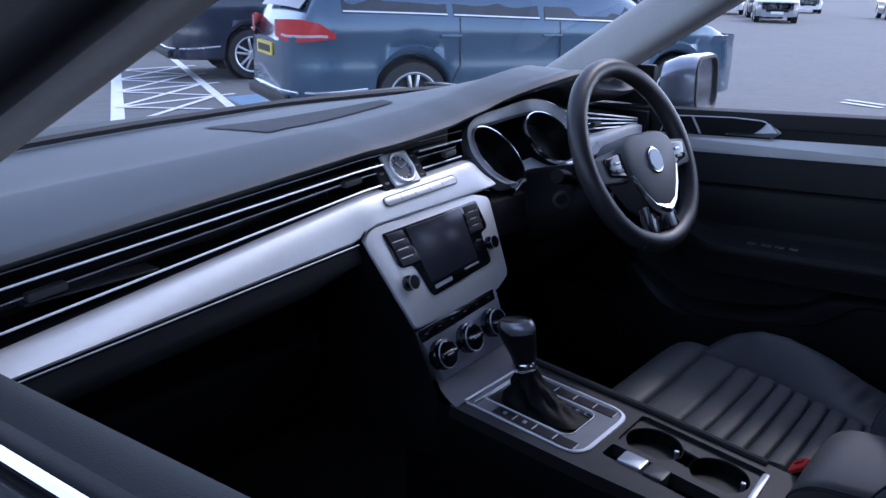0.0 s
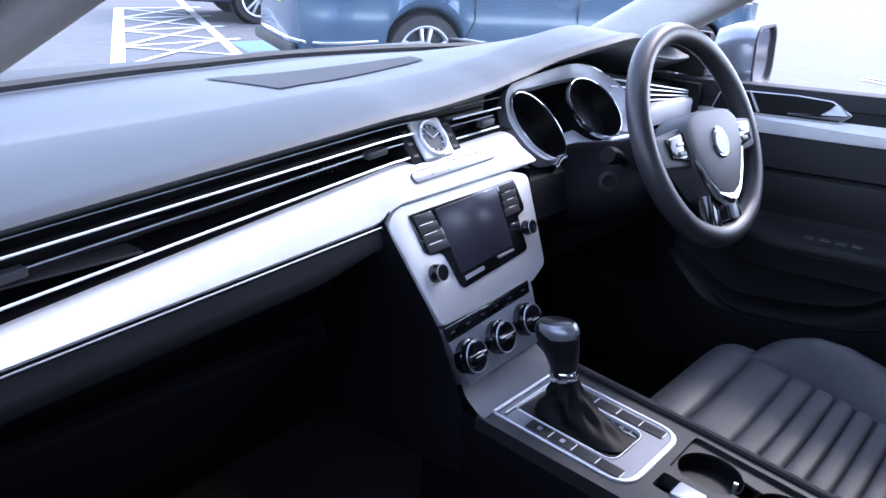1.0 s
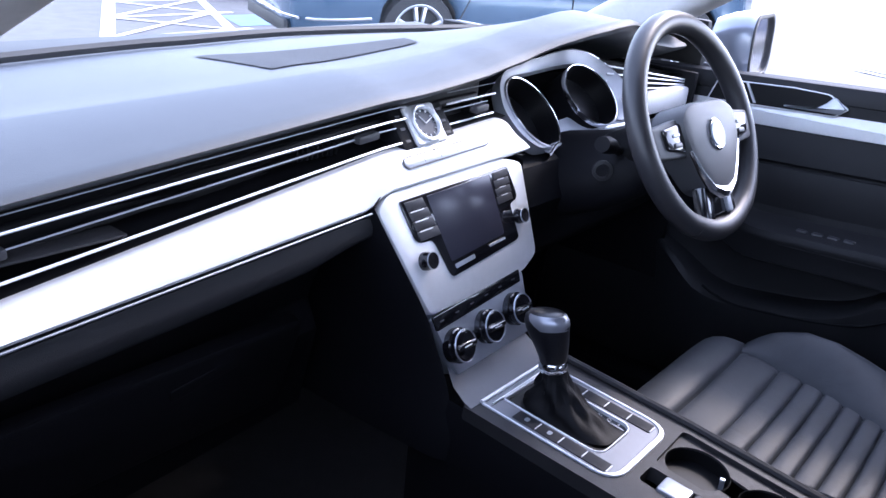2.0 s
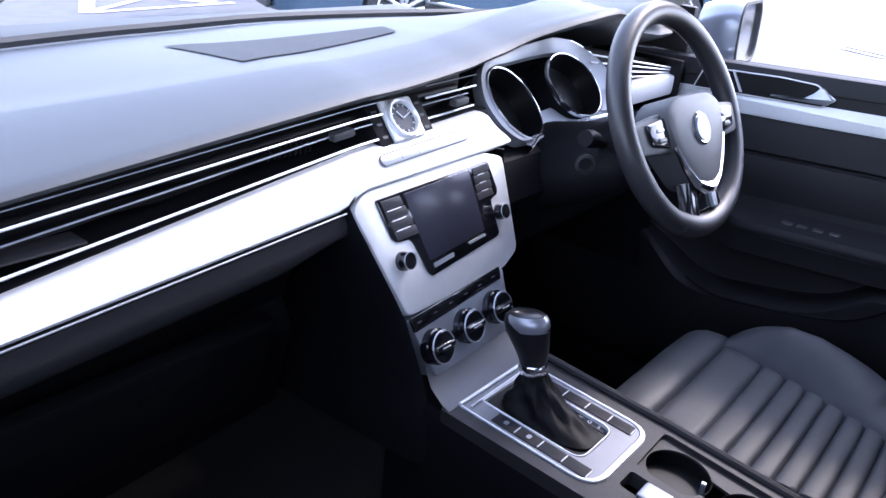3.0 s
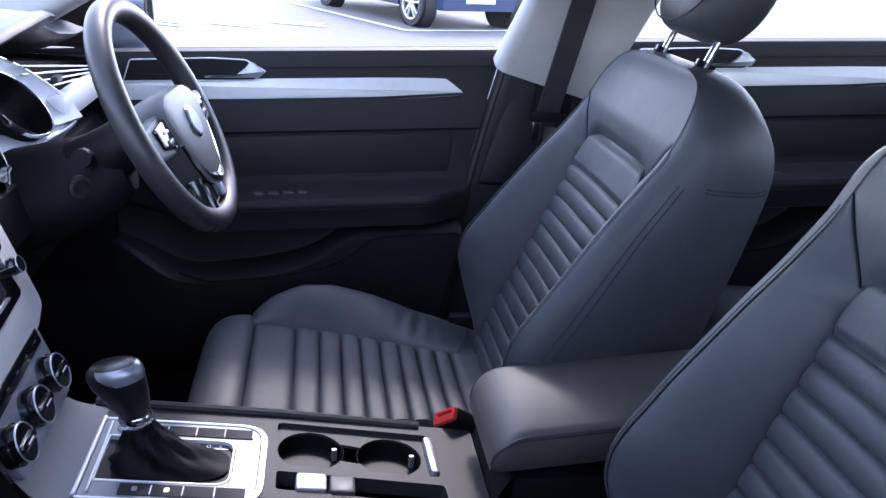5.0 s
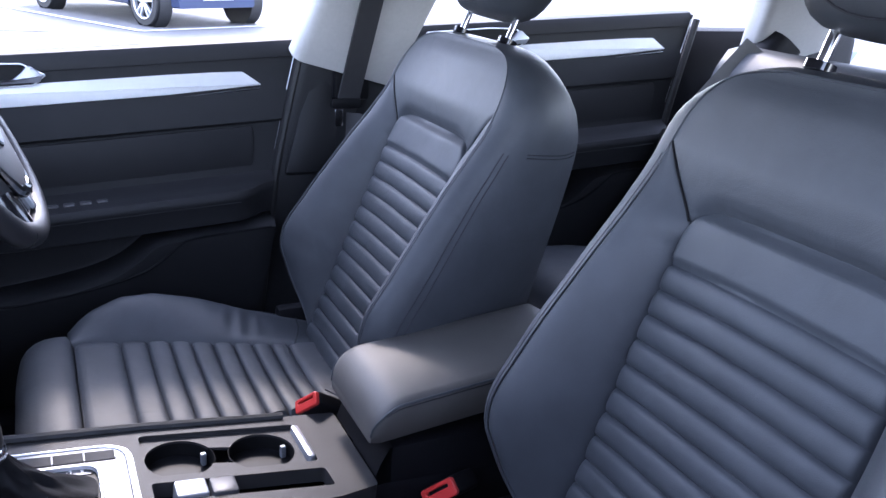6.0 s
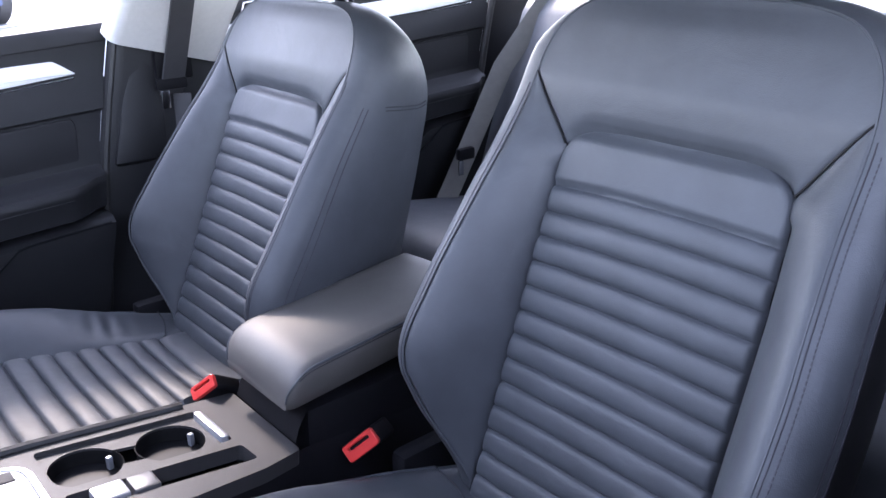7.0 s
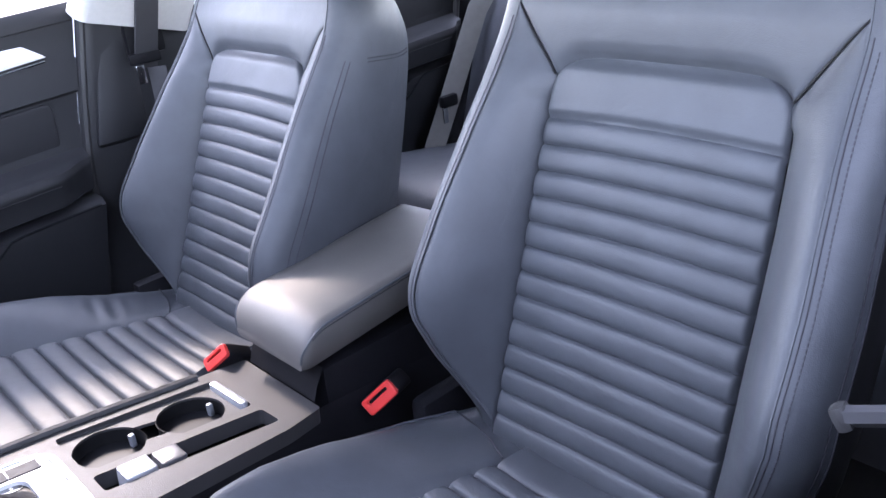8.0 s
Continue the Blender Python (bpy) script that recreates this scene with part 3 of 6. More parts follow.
# lower dash and glovebox on the passenger's side
def lower_dash(x0, x1, name, label, y0=0.252, z0=0.921, drop=0.0):
    pad, rows = [], []
    for x in np.linspace(x0, x1, 24):
        zz = run(x, z0, z0 - 0.0265)
        h = 0.044 - 0.012 * smooth((x + 0.26) / 0.12)
        pad.append([(x, y0 + 0.012, zz), (x, y0, zz - 0.004), (x, y0 - 0.003, zz - 0.5 * h), (x, y0 - 0.002, zz - 0.85 * h), (x, y0 + 0.004, zz - 1.05 * h), (x, y0 + 0.020, zz - 1.15 * h)])
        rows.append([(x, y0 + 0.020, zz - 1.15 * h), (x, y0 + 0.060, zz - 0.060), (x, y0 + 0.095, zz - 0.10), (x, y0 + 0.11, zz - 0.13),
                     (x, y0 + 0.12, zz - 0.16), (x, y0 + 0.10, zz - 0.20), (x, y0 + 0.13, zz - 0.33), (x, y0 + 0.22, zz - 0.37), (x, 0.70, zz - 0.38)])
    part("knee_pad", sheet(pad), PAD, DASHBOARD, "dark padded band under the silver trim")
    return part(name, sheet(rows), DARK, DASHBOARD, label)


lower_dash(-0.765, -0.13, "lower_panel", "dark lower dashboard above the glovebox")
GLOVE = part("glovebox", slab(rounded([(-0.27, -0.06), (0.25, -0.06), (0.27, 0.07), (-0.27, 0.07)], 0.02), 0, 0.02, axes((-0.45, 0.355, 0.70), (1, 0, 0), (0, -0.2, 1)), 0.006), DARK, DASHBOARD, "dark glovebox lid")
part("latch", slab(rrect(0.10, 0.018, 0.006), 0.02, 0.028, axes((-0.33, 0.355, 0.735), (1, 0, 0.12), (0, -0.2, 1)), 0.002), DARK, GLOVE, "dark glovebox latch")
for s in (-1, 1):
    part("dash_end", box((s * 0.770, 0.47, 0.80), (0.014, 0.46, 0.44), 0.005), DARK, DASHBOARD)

# centre media panel
FM = axes((0, 0.244, 0.93), (1, 0, 0.02), (0, 0.371, 0.928))
FASCIA = part("media_panel", slab(rounded([(-0.146, -0.004), (-0.122, 0.014), (0.122, 0.016), (0.168, 0.002), (0.160, -0.135), (0.118, -0.152), (-0.094, -0.152)], 0.012), -0.03, 0.0, FM, 0.004), SILVER, DASHBOARD, "brushed silver media panel")
part("panel_line", tube([FM @ Vector(p) for p in ((-0.150, 0.002, 0), (-0.126, 0.021, 0), (0.0, 0.0235, 0), (0.124, 0.0235, 0), (0.172, 0.010, 0))], 0.0016, 6), DARK, FASCIA, "dark joint line")
UNIT = part("media_unit", slab(rounded([(-0.108, 0.0), (0.126, 0.003), (0.136, -0.040), (0.133, -0.047), (0.116, -0.051), (0.121, -0.100), (0.114, -0.104), (-0.036, -0.116), (-0.042, -0.110), (-0.058, -0.066), (-0.064, -0.060), (-0.086, -0.058), (-0.094, -0.052)], 0.004, 3), -0.01, 0.0025, FM, 0.0015), BLACK, FASCIA, "gloss black media unit")
part("display", slab(rounded([(-0.058, -0.003), (0.080, -0.001), (0.088, -0.088), (-0.036, -0.096)], 0.003), 0.0, 0.0034, FM, 0.0008), SCREEN, UNIT, "dark switched-off display")
for k in range(4):
    part("button", slab(rounded([(-0.102 + 0.004 * k, -0.003 - 0.0135 * k), (-0.066 + 0.0055 * k, -0.003 - 0.0135 * k), (-0.062 + 0.0055 * k, -0.0155 - 0.0135 * k), (-0.098 + 0.004 * k, -0.0155 - 0.0135 * k)], 0.001, 2), 0, 0.0036, FM, 0.0006), BUTTON, UNIT)
    part("button", slab(rounded([(0.086, -0.001 - 0.0115 * k), (0.122, 0.0 - 0.0115 * k), (0.124, -0.0105 - 0.0115 * k), (0.088, -0.0115 - 0.0115 * k)], 0.001, 2), 0, 0.0036, FM, 0.0006), BUTTON, UNIT)
for k in range(3):
    part("button_mark", slab(rrect(0.026, 0.0016, 0.0005, 1), 0.0036, 0.0040, FM @ Matrix.Translation((-0.081 + 0.0045 * k, -0.017 - 0.0135 * k, 0))), MARK, UNIT)
    part("button_mark", slab(rrect(0.015, 0.0012, 0.0004, 1), 0.0036, 0.0040, FM @ Matrix.Translation((0.103 + 0.001 * k, -0.012 - 0.0115 * k, 0))), MARK, UNIT)
part("badge_bar", slab(rounded([(-0.031, -0.1005), (0.012, -0.098), (0.012, -0.1035), (-0.030, -0.1065)], 0.001, 2), 0.0, 0.0037, FM), SATIN, UNIT, "small pale printed bar")
part("badge_bar", slab(rounded([(0.048, -0.0945), (0.086, -0.0925), (0.0865, -0.0955), (0.0485, -0.0975)], 0.001, 2), 0.0, 0.0037, FM), SATIN, UNIT, "small pale printed bar")


def knob(at, r, h, m, parent, name, label):
    k = part(name, lathe([(r * 1.05, -0.004), (r * 1.05, h * 0.4), (r * 0.97, h * 0.5), (r * 0.95, h * 0.93), (r * 0.86, h), (r * 0.8, h)], m @ Matrix.Translation((*at, 0)), 28), BLACK, parent, label)
    part("knob_rim", lathe([(r * 0.96, h * 0.92), (r * 1.0, h * 0.95), (r * 0.97, h * 1.02), (r * 0.91, h * 1.0)], m @ Matrix.Translation((*at, 0)), 28, caps=False), SATIN, k, "bright knob rim")
    return k


knob((-0.084, -0.082), 0.0115, 0.015, FM, FASCIA, "volume_knob", "black volume knob with bright rim")
knob((0.131, -0.072), 0.0110, 0.013, FM, FASCIA, "tuning_knob", "black tuning knob with bright rim")

# climate panel
CLIMATE = part("climate_panel", slab(rounded([(-0.094, -0.156), (0.118, -0.150), (0.112, -0.238), (-0.066, -0.242)], 0.006), -0.03, -0.002, FM, 0.003), SATIN, DASHBOARD, "satin grey climate control panel")
part("switch_panel", slab(rounded([(-0.094, -0.154), (0.106, -0.145), (0.104, -0.163), (-0.090, -0.174)], 0.003), -0.002, 0.001, FM, 0.001), BLACK, CLIMATE, "gloss black switch row")
for k in range(6):
    part("switch_mark", slab(rrect(0.008, 0.002, 0.0006, 1), 0.001, 0.0015, FM @ Matrix.Translation((-0.078 + 0.033 * k, -0.163 + 0.0016 * k, 0))), BUTTON, CLIMATE)
part("link_bar", slab(rounded([(-0.05, -0.198), (0.08, -0.190), (0.08, -0.203), (-0.05, -0.211)], 0.003), -0.002, 0.002, FM, 0.001), BLACK, CLIMATE)
for k in range(3):
    c = (-0.060 + 0.068 * k, -0.2025 + 0.0035 * k)
    d = knob(c, 0.0225, 0.017, FM, CLIMATE, "climate_dial", "round black climate dial with bright rim")
    part("grip", slab(rrect(0.040, 0.010, 0.004), 0.012, 0.021, FM @ Matrix.Translation((*c, 0)), 0.003), BLACK, d)
    part("pointer", slab(rrect(0.016, 0.0016, 0.0005, 1), 0.021, 0.0215, FM @ Matrix.Translation((*c, 0))), MARK, d)
# side cheeks of the centre stack
for s, x0, x1 in ((-1, -0.096, -0.150), (1, 0.120, 0.178)):
    rows = []
    for t in np.linspace(0, 1, 12):
        z = lerp(0.935, 0.60, t)
        xx = interp(z, [0.60, 0.70, 0.79, 0.93], [s * 0.10, s * 0.085 if s < 0 else 0.115, x0, x1])
        y = 0.244 - 0.40 * (0.93 - z)
        y = max(y, 0.13)
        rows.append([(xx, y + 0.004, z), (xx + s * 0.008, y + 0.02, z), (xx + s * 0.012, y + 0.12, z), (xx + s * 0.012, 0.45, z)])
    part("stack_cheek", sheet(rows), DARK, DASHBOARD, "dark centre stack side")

# instrument cluster
CLUSTER_GREY = mat("cluster_grey", (0.36, 0.37, 0.40), 0.42, metal=0.2, var=0.05, scale=60, bump=0.05)
IM = axes((0.3665, 0.307, 0.986), (0.145, -0.018, 0.016), (0, 0.695, 0.719))
CLUSTER = part("instrument_panel", slab(rounded([(-0.165, -0.05), (-0.10, -0.075), (0.12, -0.072), (0.165, 0.0), (0.12, 0.075), (-0.05, 0.088), (-0.14, 0.05)], 0.03), -0.075, -0.048, IM), DIAL, DASHBOARD, "twin-dial instrument cluster")


def frame_depth(x):
    """The satin frame leans in towards the middle on the left, and lies nearly flat on the right."""
    return curve(x, [-0.16, -0.137, -0.073, -0.01, 0.04, 0.08, 0.16], [0.022, 0.0175, 0.0, -0.014, -0.008, 0.0, -0.006])


outer = [(-0.084, -0.068), (-0.118, -0.066), (-0.150, -0.034), (-0.158, 0.002), (-0.144, 0.038), (-0.110, 0.068), (-0.062, 0.084), (-0.010, 0.090), (0.040, 0.090), (0.080, 0.086), (0.115, 0.076), (0.145, 0.056), (0.168, 0.026), (0.182, -0.012), (0.188, -0.044), (0.174, -0.072)]
inner = [(-0.078, -0.065), (-0.108, -0.056), (-0.128, -0.035), (-0.137, 0.001), (-0.127, 0.034), (-0.100, 0.060), (-0.060, 0.070), (-0.015, 0.073), (0.035, 0.071), (0.080, 0.0635), (0.110, 0.055), (0.132, 0.036), (0.1425, 0.008), (0.141, -0.018), (0.130, -0.042), (0.112, -0.056)]
rows = []
for k in np.linspace(0, len(outer) - 1, 76):
    o2, i2 = [(curve(k, list(range(len(p))), [q[0] for q in p]), curve(k, list(range(len(p))), [q[1] for q in p])) for p in (outer, inner)]
    n0 = frame_depth(i2[0])
    mid = [(lerp(i2[0], o2[0], t), lerp(i2[1], o2[1], t), n0 + 0.002 + 0.010 * t ** 1.6) for t in (0, 0.25, 0.5, 0.75, 0.95, 1.0)]
    rows.append([IM @ Vector(p) for p in [(*i2, n0 - 0.012), *mid, (*o2, n0 - 0.012)]])
part("cluster_frame", sheet(rows), CLUSTER_GREY, CLUSTER, "satin grey frame over both dials")
part("frame_edge", tube([r[6] for r in rows[30:68]], 0.0011, 5), CHROME, CLUSTER, "thin bright frame edge")
for cx, cu, r, lean in ((-0.073, 0.0, 0.0645, 15.5), (0.080, 0.0, 0.0605, 4)):
    DM = IM @ Matrix.Translation((cx, cu, 0)) @ Matrix.Rotation(radians(lean), 4, "Y")
    d = part("dial", lathe([(0.0001, -0.034), (r * 0.9, -0.034)], DM, 40, caps=False), DIAL, CLUSTER, "unlit black dial")
    part("dial_ring", lathe([(r * 0.968, 0.002), (r * 0.975, 0.005), (r * 0.992, 0.0055), (r * 1.005, 0.003), (r * 1.01, -0.004)], DM, 56, caps=False), CHROME, d, "bright metal dial ring")
    part("dial_wall", lathe([(r * 1.01, -0.05), (r * 1.01, -0.004)], DM, 56, caps=False), DARK, d, "dark dial housing")
    part("dial_wall", lathe([(r * 0.9, -0.034), (r * 0.968, 0.002)], DM, 56, caps=False), DIAL, d)
    for k in range(24):
        a = radians(-130 + 260 * k / 23)
        part("dial_mark", slab(rrect(0.0012, 0.005, 0.0003, 1), -0.0338, -0.0332, DM @ Matrix.Rotation(a, 4, "Z") @ Matrix.Translation((0, r * 0.8, 0))), BUTTON, d)
    part("needle", slab(rrect(0.002, r * 0.7, 0.0006, 1), -0.032, -0.030, DM @ Matrix.Rotation(radians(130), 4, "Z") @ Matrix.Translation((0, r * 0.35, 0))), BUTTON, d)
part("centre_display", slab(rrect(0.040, 0.055, 0.004), -0.040, -0.036, IM @ Matrix.Translation((0.004, 0.025, 0)), 0.001), SCREEN, CLUSTER)
rows = []
for x in np.linspace(-0.100, 0.170, 40):
    v = -0.060 + 0.004 * math.cos(x * 22) - 0.010 * smooth((-0.06 - x) / 0.04)
    n0 = frame_depth(x)
    top = max(v + 0.002, min([-math.sqrt(r * r - (x - cx) ** 2) for cx, r in ((-0.073, 0.0655), (0.080, 0.0615)) if abs(x - cx) < r] + [-0.020]))
    rows.append([IM @ Vector(p) for p in ((x, top, n0 - 0.004), (x, v + 0.001, n0 + 0.001), (x, v - 0.004, n0 + 0.007), (x, v - 0.008, n0 + 0.006), (x, v - 0.010, n0 - 0.004), (x, v - 0.012, n0 - 0.04))])
part("cluster_lip", sheet(rows), CLUSTER_GREY, CLUSTER, "satin grey lower lip of the cluster")
part("lip_line", tube([r[2] for r in rows], 0.0012, 5), CHROME, CLUSTER, "thin bright edge")
# lower dash on the driver's side
rows = [[(x, 0.285, 0.925), (x, 0.258, 0.915), (x, 0.235, 0.86), (x, 0.27, 0.76), (x, 0.36, 0.68), (x, 0.6, 0.62)] for x in np.linspace(0.18, 0.765, 16)]
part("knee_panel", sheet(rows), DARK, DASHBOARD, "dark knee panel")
part("trim_strip", box((0.640, 0.262, 0.972), (0.25, 0.03, 0.040), 0.010), SILVER, DASHBOARD, "short silver trim end")
rows = []
for t in np.linspace(0, 1, 8):
    x, y, zt, zb = lerp(0.505, 0.765, t), lerp(0.315, 0.272, t), lerp(1.052, 1.012, t), lerp(0.990, 0.978, t)
    rows.append([(x, y - 0.006, zt), (x, y + 0.012, zt - 0.003), (x, y + 0.016, (zt + zb) / 2), (x, y + 0.012, zb + 0.003), (x, y - 0.008, zb)])
V3 = part("air_vent", sheet(rows), GRILLE, DASHBOARD, "chrome-edged side air vent")
for z0, z1 in ((1.040, 1.003), (1.027, 0.9985), (1.013, 0.993), (0.999, 0.987)):
    part("slat", tube([(lerp(0.508, 0.762, t), lerp(0.304, 0.262, t), lerp(z0, z1, t)) for t in (0, 0.33, 0.67, 1)], 0.0016, 6), BRIGHT, V3)
part("slider", box((0.605, 0.282, 1.006), (0.03, 0.012, 0.010), 0.003), BUTTON, V3, "grey vent slider tab")

# ---- steering ----
WHEEL = thing("steering_wheel", (0.345, 0.064, 1.006), "black leather steering wheel with chrome-trimmed spokes", "steering wheel")
SM = axes((0.345, 0.064, 1.006), (1, -0.08, 0), (0, 0.46, 0.888)) @ Matrix.Scale(0.925, 4)
R = 0.170
RIM_LEATHER = mat("rim_leather", (0.019, 0.019, 0.022), 0.42, var=0.2, scale=30, bump=0.15, grain=900, spots=1)
rim = [SM @ Vector((R * math.cos(a), R * math.sin(a) * (1 if math.sin(a) > -0.85 else 0.985), 0)) for a in np.linspace(0, 2 * math.pi, 64, endpoint=False)]
part("rim", tube(rim, 0.0168, 16, closed=True), RIM_LEATHER, WHEEL, "black leather rim")
for a in (62, 118, 242, 298):
    p = [SM @ Vector((math.cos(radians(a)) * R + math.cos(b) * math.cos(radians(a)) * 0.0168, math.sin(radians(a)) * R + math.cos(b) * math.sin(radians(a)) * 0.0168, math.sin(b) * 0.0168)) for b in np.linspace(0, 2 * math.pi, 16, endpoint=False)]
    part("rim_seam", tube(p, 0.0008, 5, closed=True), RUBBER, WHEEL)
HM = SM @ Matrix.Translation((0.004, -0.026, 0))
hub = rounded([(-0.082, 0.040), (-0.05, 0.058), (0.05, 0.058), (0.082, 0.040), (0.075, -0.010), (0.035, -0.068), (0.012, -0.078), (-0.012, -0.078), (-0.035, -0.068), (-0.075, -0.010)], 0.02)
HUB_GREY = mat("hub_grey", (0.055, 0.057, 0.062), 0.5, var=0.08, scale=20, bump=0.3, grain=800, spots=1)
hub = [(1.12 * p[0], 1.08 * p[1]) for p in hub]
part("hub", slab(hub, -0.03, 0.028, HM, 0.012), HUB_GREY, WHEEL, "soft dark airbag cover")
part("column_shroud", tube([SM @ Vector((0, 0, -0.03)), SM @ Vector((0, -0.012, -0.10)), SM @ Vector((0, -0.02, -0.22))], [0.032, 0.038, 0.045], 20), GRILLE, WHEEL, "dark steering column shroud")
BADGE_GREY = mat("badge_grey", (0.16, 0.18, 0.22), 0.35, metal=0.4, bump=0)
BADGE = part("badge", lathe([(0.026, 0.02), (0.026, 0.030), (0.023, 0.032), (0.0001, 0.031)], HM @ Matrix.Translation((0, 0.006, 0)), 32), CHROME, WHEEL, "round chrome badge")
part("badge_field", lathe([(0.0205, 0.030), (0.0205, 0.0335), (0.0001, 0.0335)], HM @ Matrix.Translation((0, 0.006, 0)), 32), BADGE_GREY, BADGE, "plain grey disc")
for s in (-1, 1):
    sp = part("spoke", slab(rounded([(s * 0.06, 0.045), (s * 0.165, 0.035), (s * 0.165, -0.012), (s * 0.065, -0.02)], 0.008), -0.004, 0.014, HM, 0.005), HUB_GREY, WHEEL, "side spoke with switches")
    part("switch_plate", slab(rounded([(s * 0.078, 0.036), (s * 0.14, 0.03), (s * 0.135, -0.002), (s * 0.085, -0.012)], 0.006), 0.012, 0.019, HM, 0.003), BLACK, sp)
    part("switch", slab(rrect(0.018, 0.006, 0.002), 0.018, 0.022, HM @ Matrix.Translation((s * 0.108, 0.018, 0)), 0.002), SATIN, sp, "bright rocker switch")
    part("switch", slab(rrect(0.022, 0.008, 0.003), 0.018, 0.022, HM @ Matrix.Translation((s * 0.108, 0.003, 0)), 0.002), BUTTON, sp)
    lg = part("lower_spoke", slab(rounded([(s * 0.018, -0.072), (s * 0.040, -0.066), (s * 0.056, -0.140), (s * 0.030, -0.146)], 0.006), -0.012, 0.010, HM, 0.004), BLACK, WHEEL, "gloss black lower spoke")
    part("chrome_edge", tube([HM @ Vector(p) for p in ((s * 0.080, -0.01, 0.022), (s * 0.060, -0.045, 0.020), (s * 0.036, -0.072, 0.018), (s * 0.010, -0.084, 0.018), (0, -0.085, 0.018))], [0.003, 0.005, 0.0075, 0.010, 0.0105], 8), CHROME, WHEEL, "chrome trim round the airbag")
part("lower_insert", slab(rounded([(-0.026, -0.086), (0.026, -0.086), (0.03, -0.146), (-0.03, -0.146)], 0.008), -0.014, 0.006, SM, 0.004), BLACK, WHEEL)
part("lower_clip", slab(rrect(0.014, 0.05, 0.004), 0.006, 0.013, SM @ Matrix.Translation((0.03, -0.122, 0)), 0.003), SATIN, WHEEL, "satin spoke clip")
for s in (-1, 1):
    part("stalk", tube([(0.356 + s * 0.03, 0.165, 0.945), (0.356 + s * 0.065, 0.162, 0.957), (0.356 + s * 0.075, 0.161, 0.961), (0.356 + s * 0.10, 0.158, 0.968), (0.356 + s * 0.118, 0.156, 0.972)], [0.008, 0.0075, 0.012, 0.0135, 0.012], 14), DARK, WHEEL, "dark indicator stalk")
part("column_cover", tube([(0.356, 0.125, 0.935), (0.356, 0.15, 0.925), (0.354, 0.20, 0.902), (0.352, 0.28, 0.875)], [0.040, 0.058, 0.070, 0.078], 24, flat=0.8), DARK, WHEEL, "dark column cover")
part("ignition_ring", lathe([(0.016, 0), (0.016, 0.006), (0.011, 0.007), (0.010, 0.0)], axes((0.293, 0.176, 0.918), (0.62, -0.78, 0.1), (0, 0.1, 1)), 20, caps=False), RUBBER, WHEEL)

# ---- centre console ----
CONSOLE_T = thing("centre_console", (0, -0.1, 0.25), "dark centre console with chrome gear surround and cup holders", "centre console")


def cz(y):
    return 0.674 + 0.09 * y


KM = axes((0, 0, 0.674), (1, 0, 0), (0, 1, 0.09))   # the console's top plane, its y running forward


outline = rounded([(-0.092, 0.125), (-0.088, -0.10), (-0.076, -0.30), (-0.064, -0.352), (0.112, -0.352), (0.114, -0.28), (0.122, -0.10), (0.122, 0.135)], 0.006)
gate_hole = rounded([(-0.066, 0.105), (-0.066, -0.082), (0.084, -0.082), (0.084, 0.105)], 0.02)
cup_hole = rounded([(0.012, -0.098), (0.002, -0.298), (0.092, -0.290), (0.103, -0.096)], 0.008)
slot_hole = rounded([(-0.036, -0.099), (-0.052, -0.302), (-0.014, -0.300), (-0.001, -0.099)], 0.006)
part("console_top", hole_plate(outline, [gate_hole, cup_hole, slot_hole], -0.02, 0.0, KM), CONSOLE, CONSOLE_T, "dark grey console top")
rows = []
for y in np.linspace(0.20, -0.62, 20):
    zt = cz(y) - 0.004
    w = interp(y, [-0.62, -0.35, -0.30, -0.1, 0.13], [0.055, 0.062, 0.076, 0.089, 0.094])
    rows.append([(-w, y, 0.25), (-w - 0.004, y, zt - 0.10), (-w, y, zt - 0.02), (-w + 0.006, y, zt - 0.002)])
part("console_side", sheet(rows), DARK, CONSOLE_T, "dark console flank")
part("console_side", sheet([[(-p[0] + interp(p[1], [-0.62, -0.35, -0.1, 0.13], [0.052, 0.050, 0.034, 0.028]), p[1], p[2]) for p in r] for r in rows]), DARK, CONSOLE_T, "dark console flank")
part("edge_rail", tube([(0.121, 0.13, cz(0.13) + 0.003), (0.121, -0.10, cz(-0.1) + 0.002), (0.113, -0.28, cz(-0.28) + 0.001)], 0.006, 8), CONSOLE, CONSOLE_T, "raised console edge")
part("console_floor", slab(rrect(0.17, 0.44, 0.01), -0.10, -0.085, KM @ Matrix.Translation((0.005, -0.12, 0))), GRILLE, CONSOLE_T)

# silver ramp in front of the gear surround
RAMP_GREY = mat("ramp_grey", (0.10, 0.102, 0.112), 0.5, metal=0.3, var=0.05, scale=60, bump=0.05)
rows = [[(lerp(xa, xb, u), y, z) for u in np.linspace(0, 1, 8)] for y, z, xa, xb in ((0.112, cz(0.112) + 0.001, -0.090, 0.110), (0.125, cz(0.125) + 0.003, -0.088, 0.110), (0.150, 0.697, -0.080, 0.108), (0.164, 0.707, -0.072, 0.106), (0.172, 0.715, -0.068, 0.105))]
part("front_ramp", sheet(rows), RAMP_GREY, CONSOLE_T, "satin grey ramp below the climate panel")

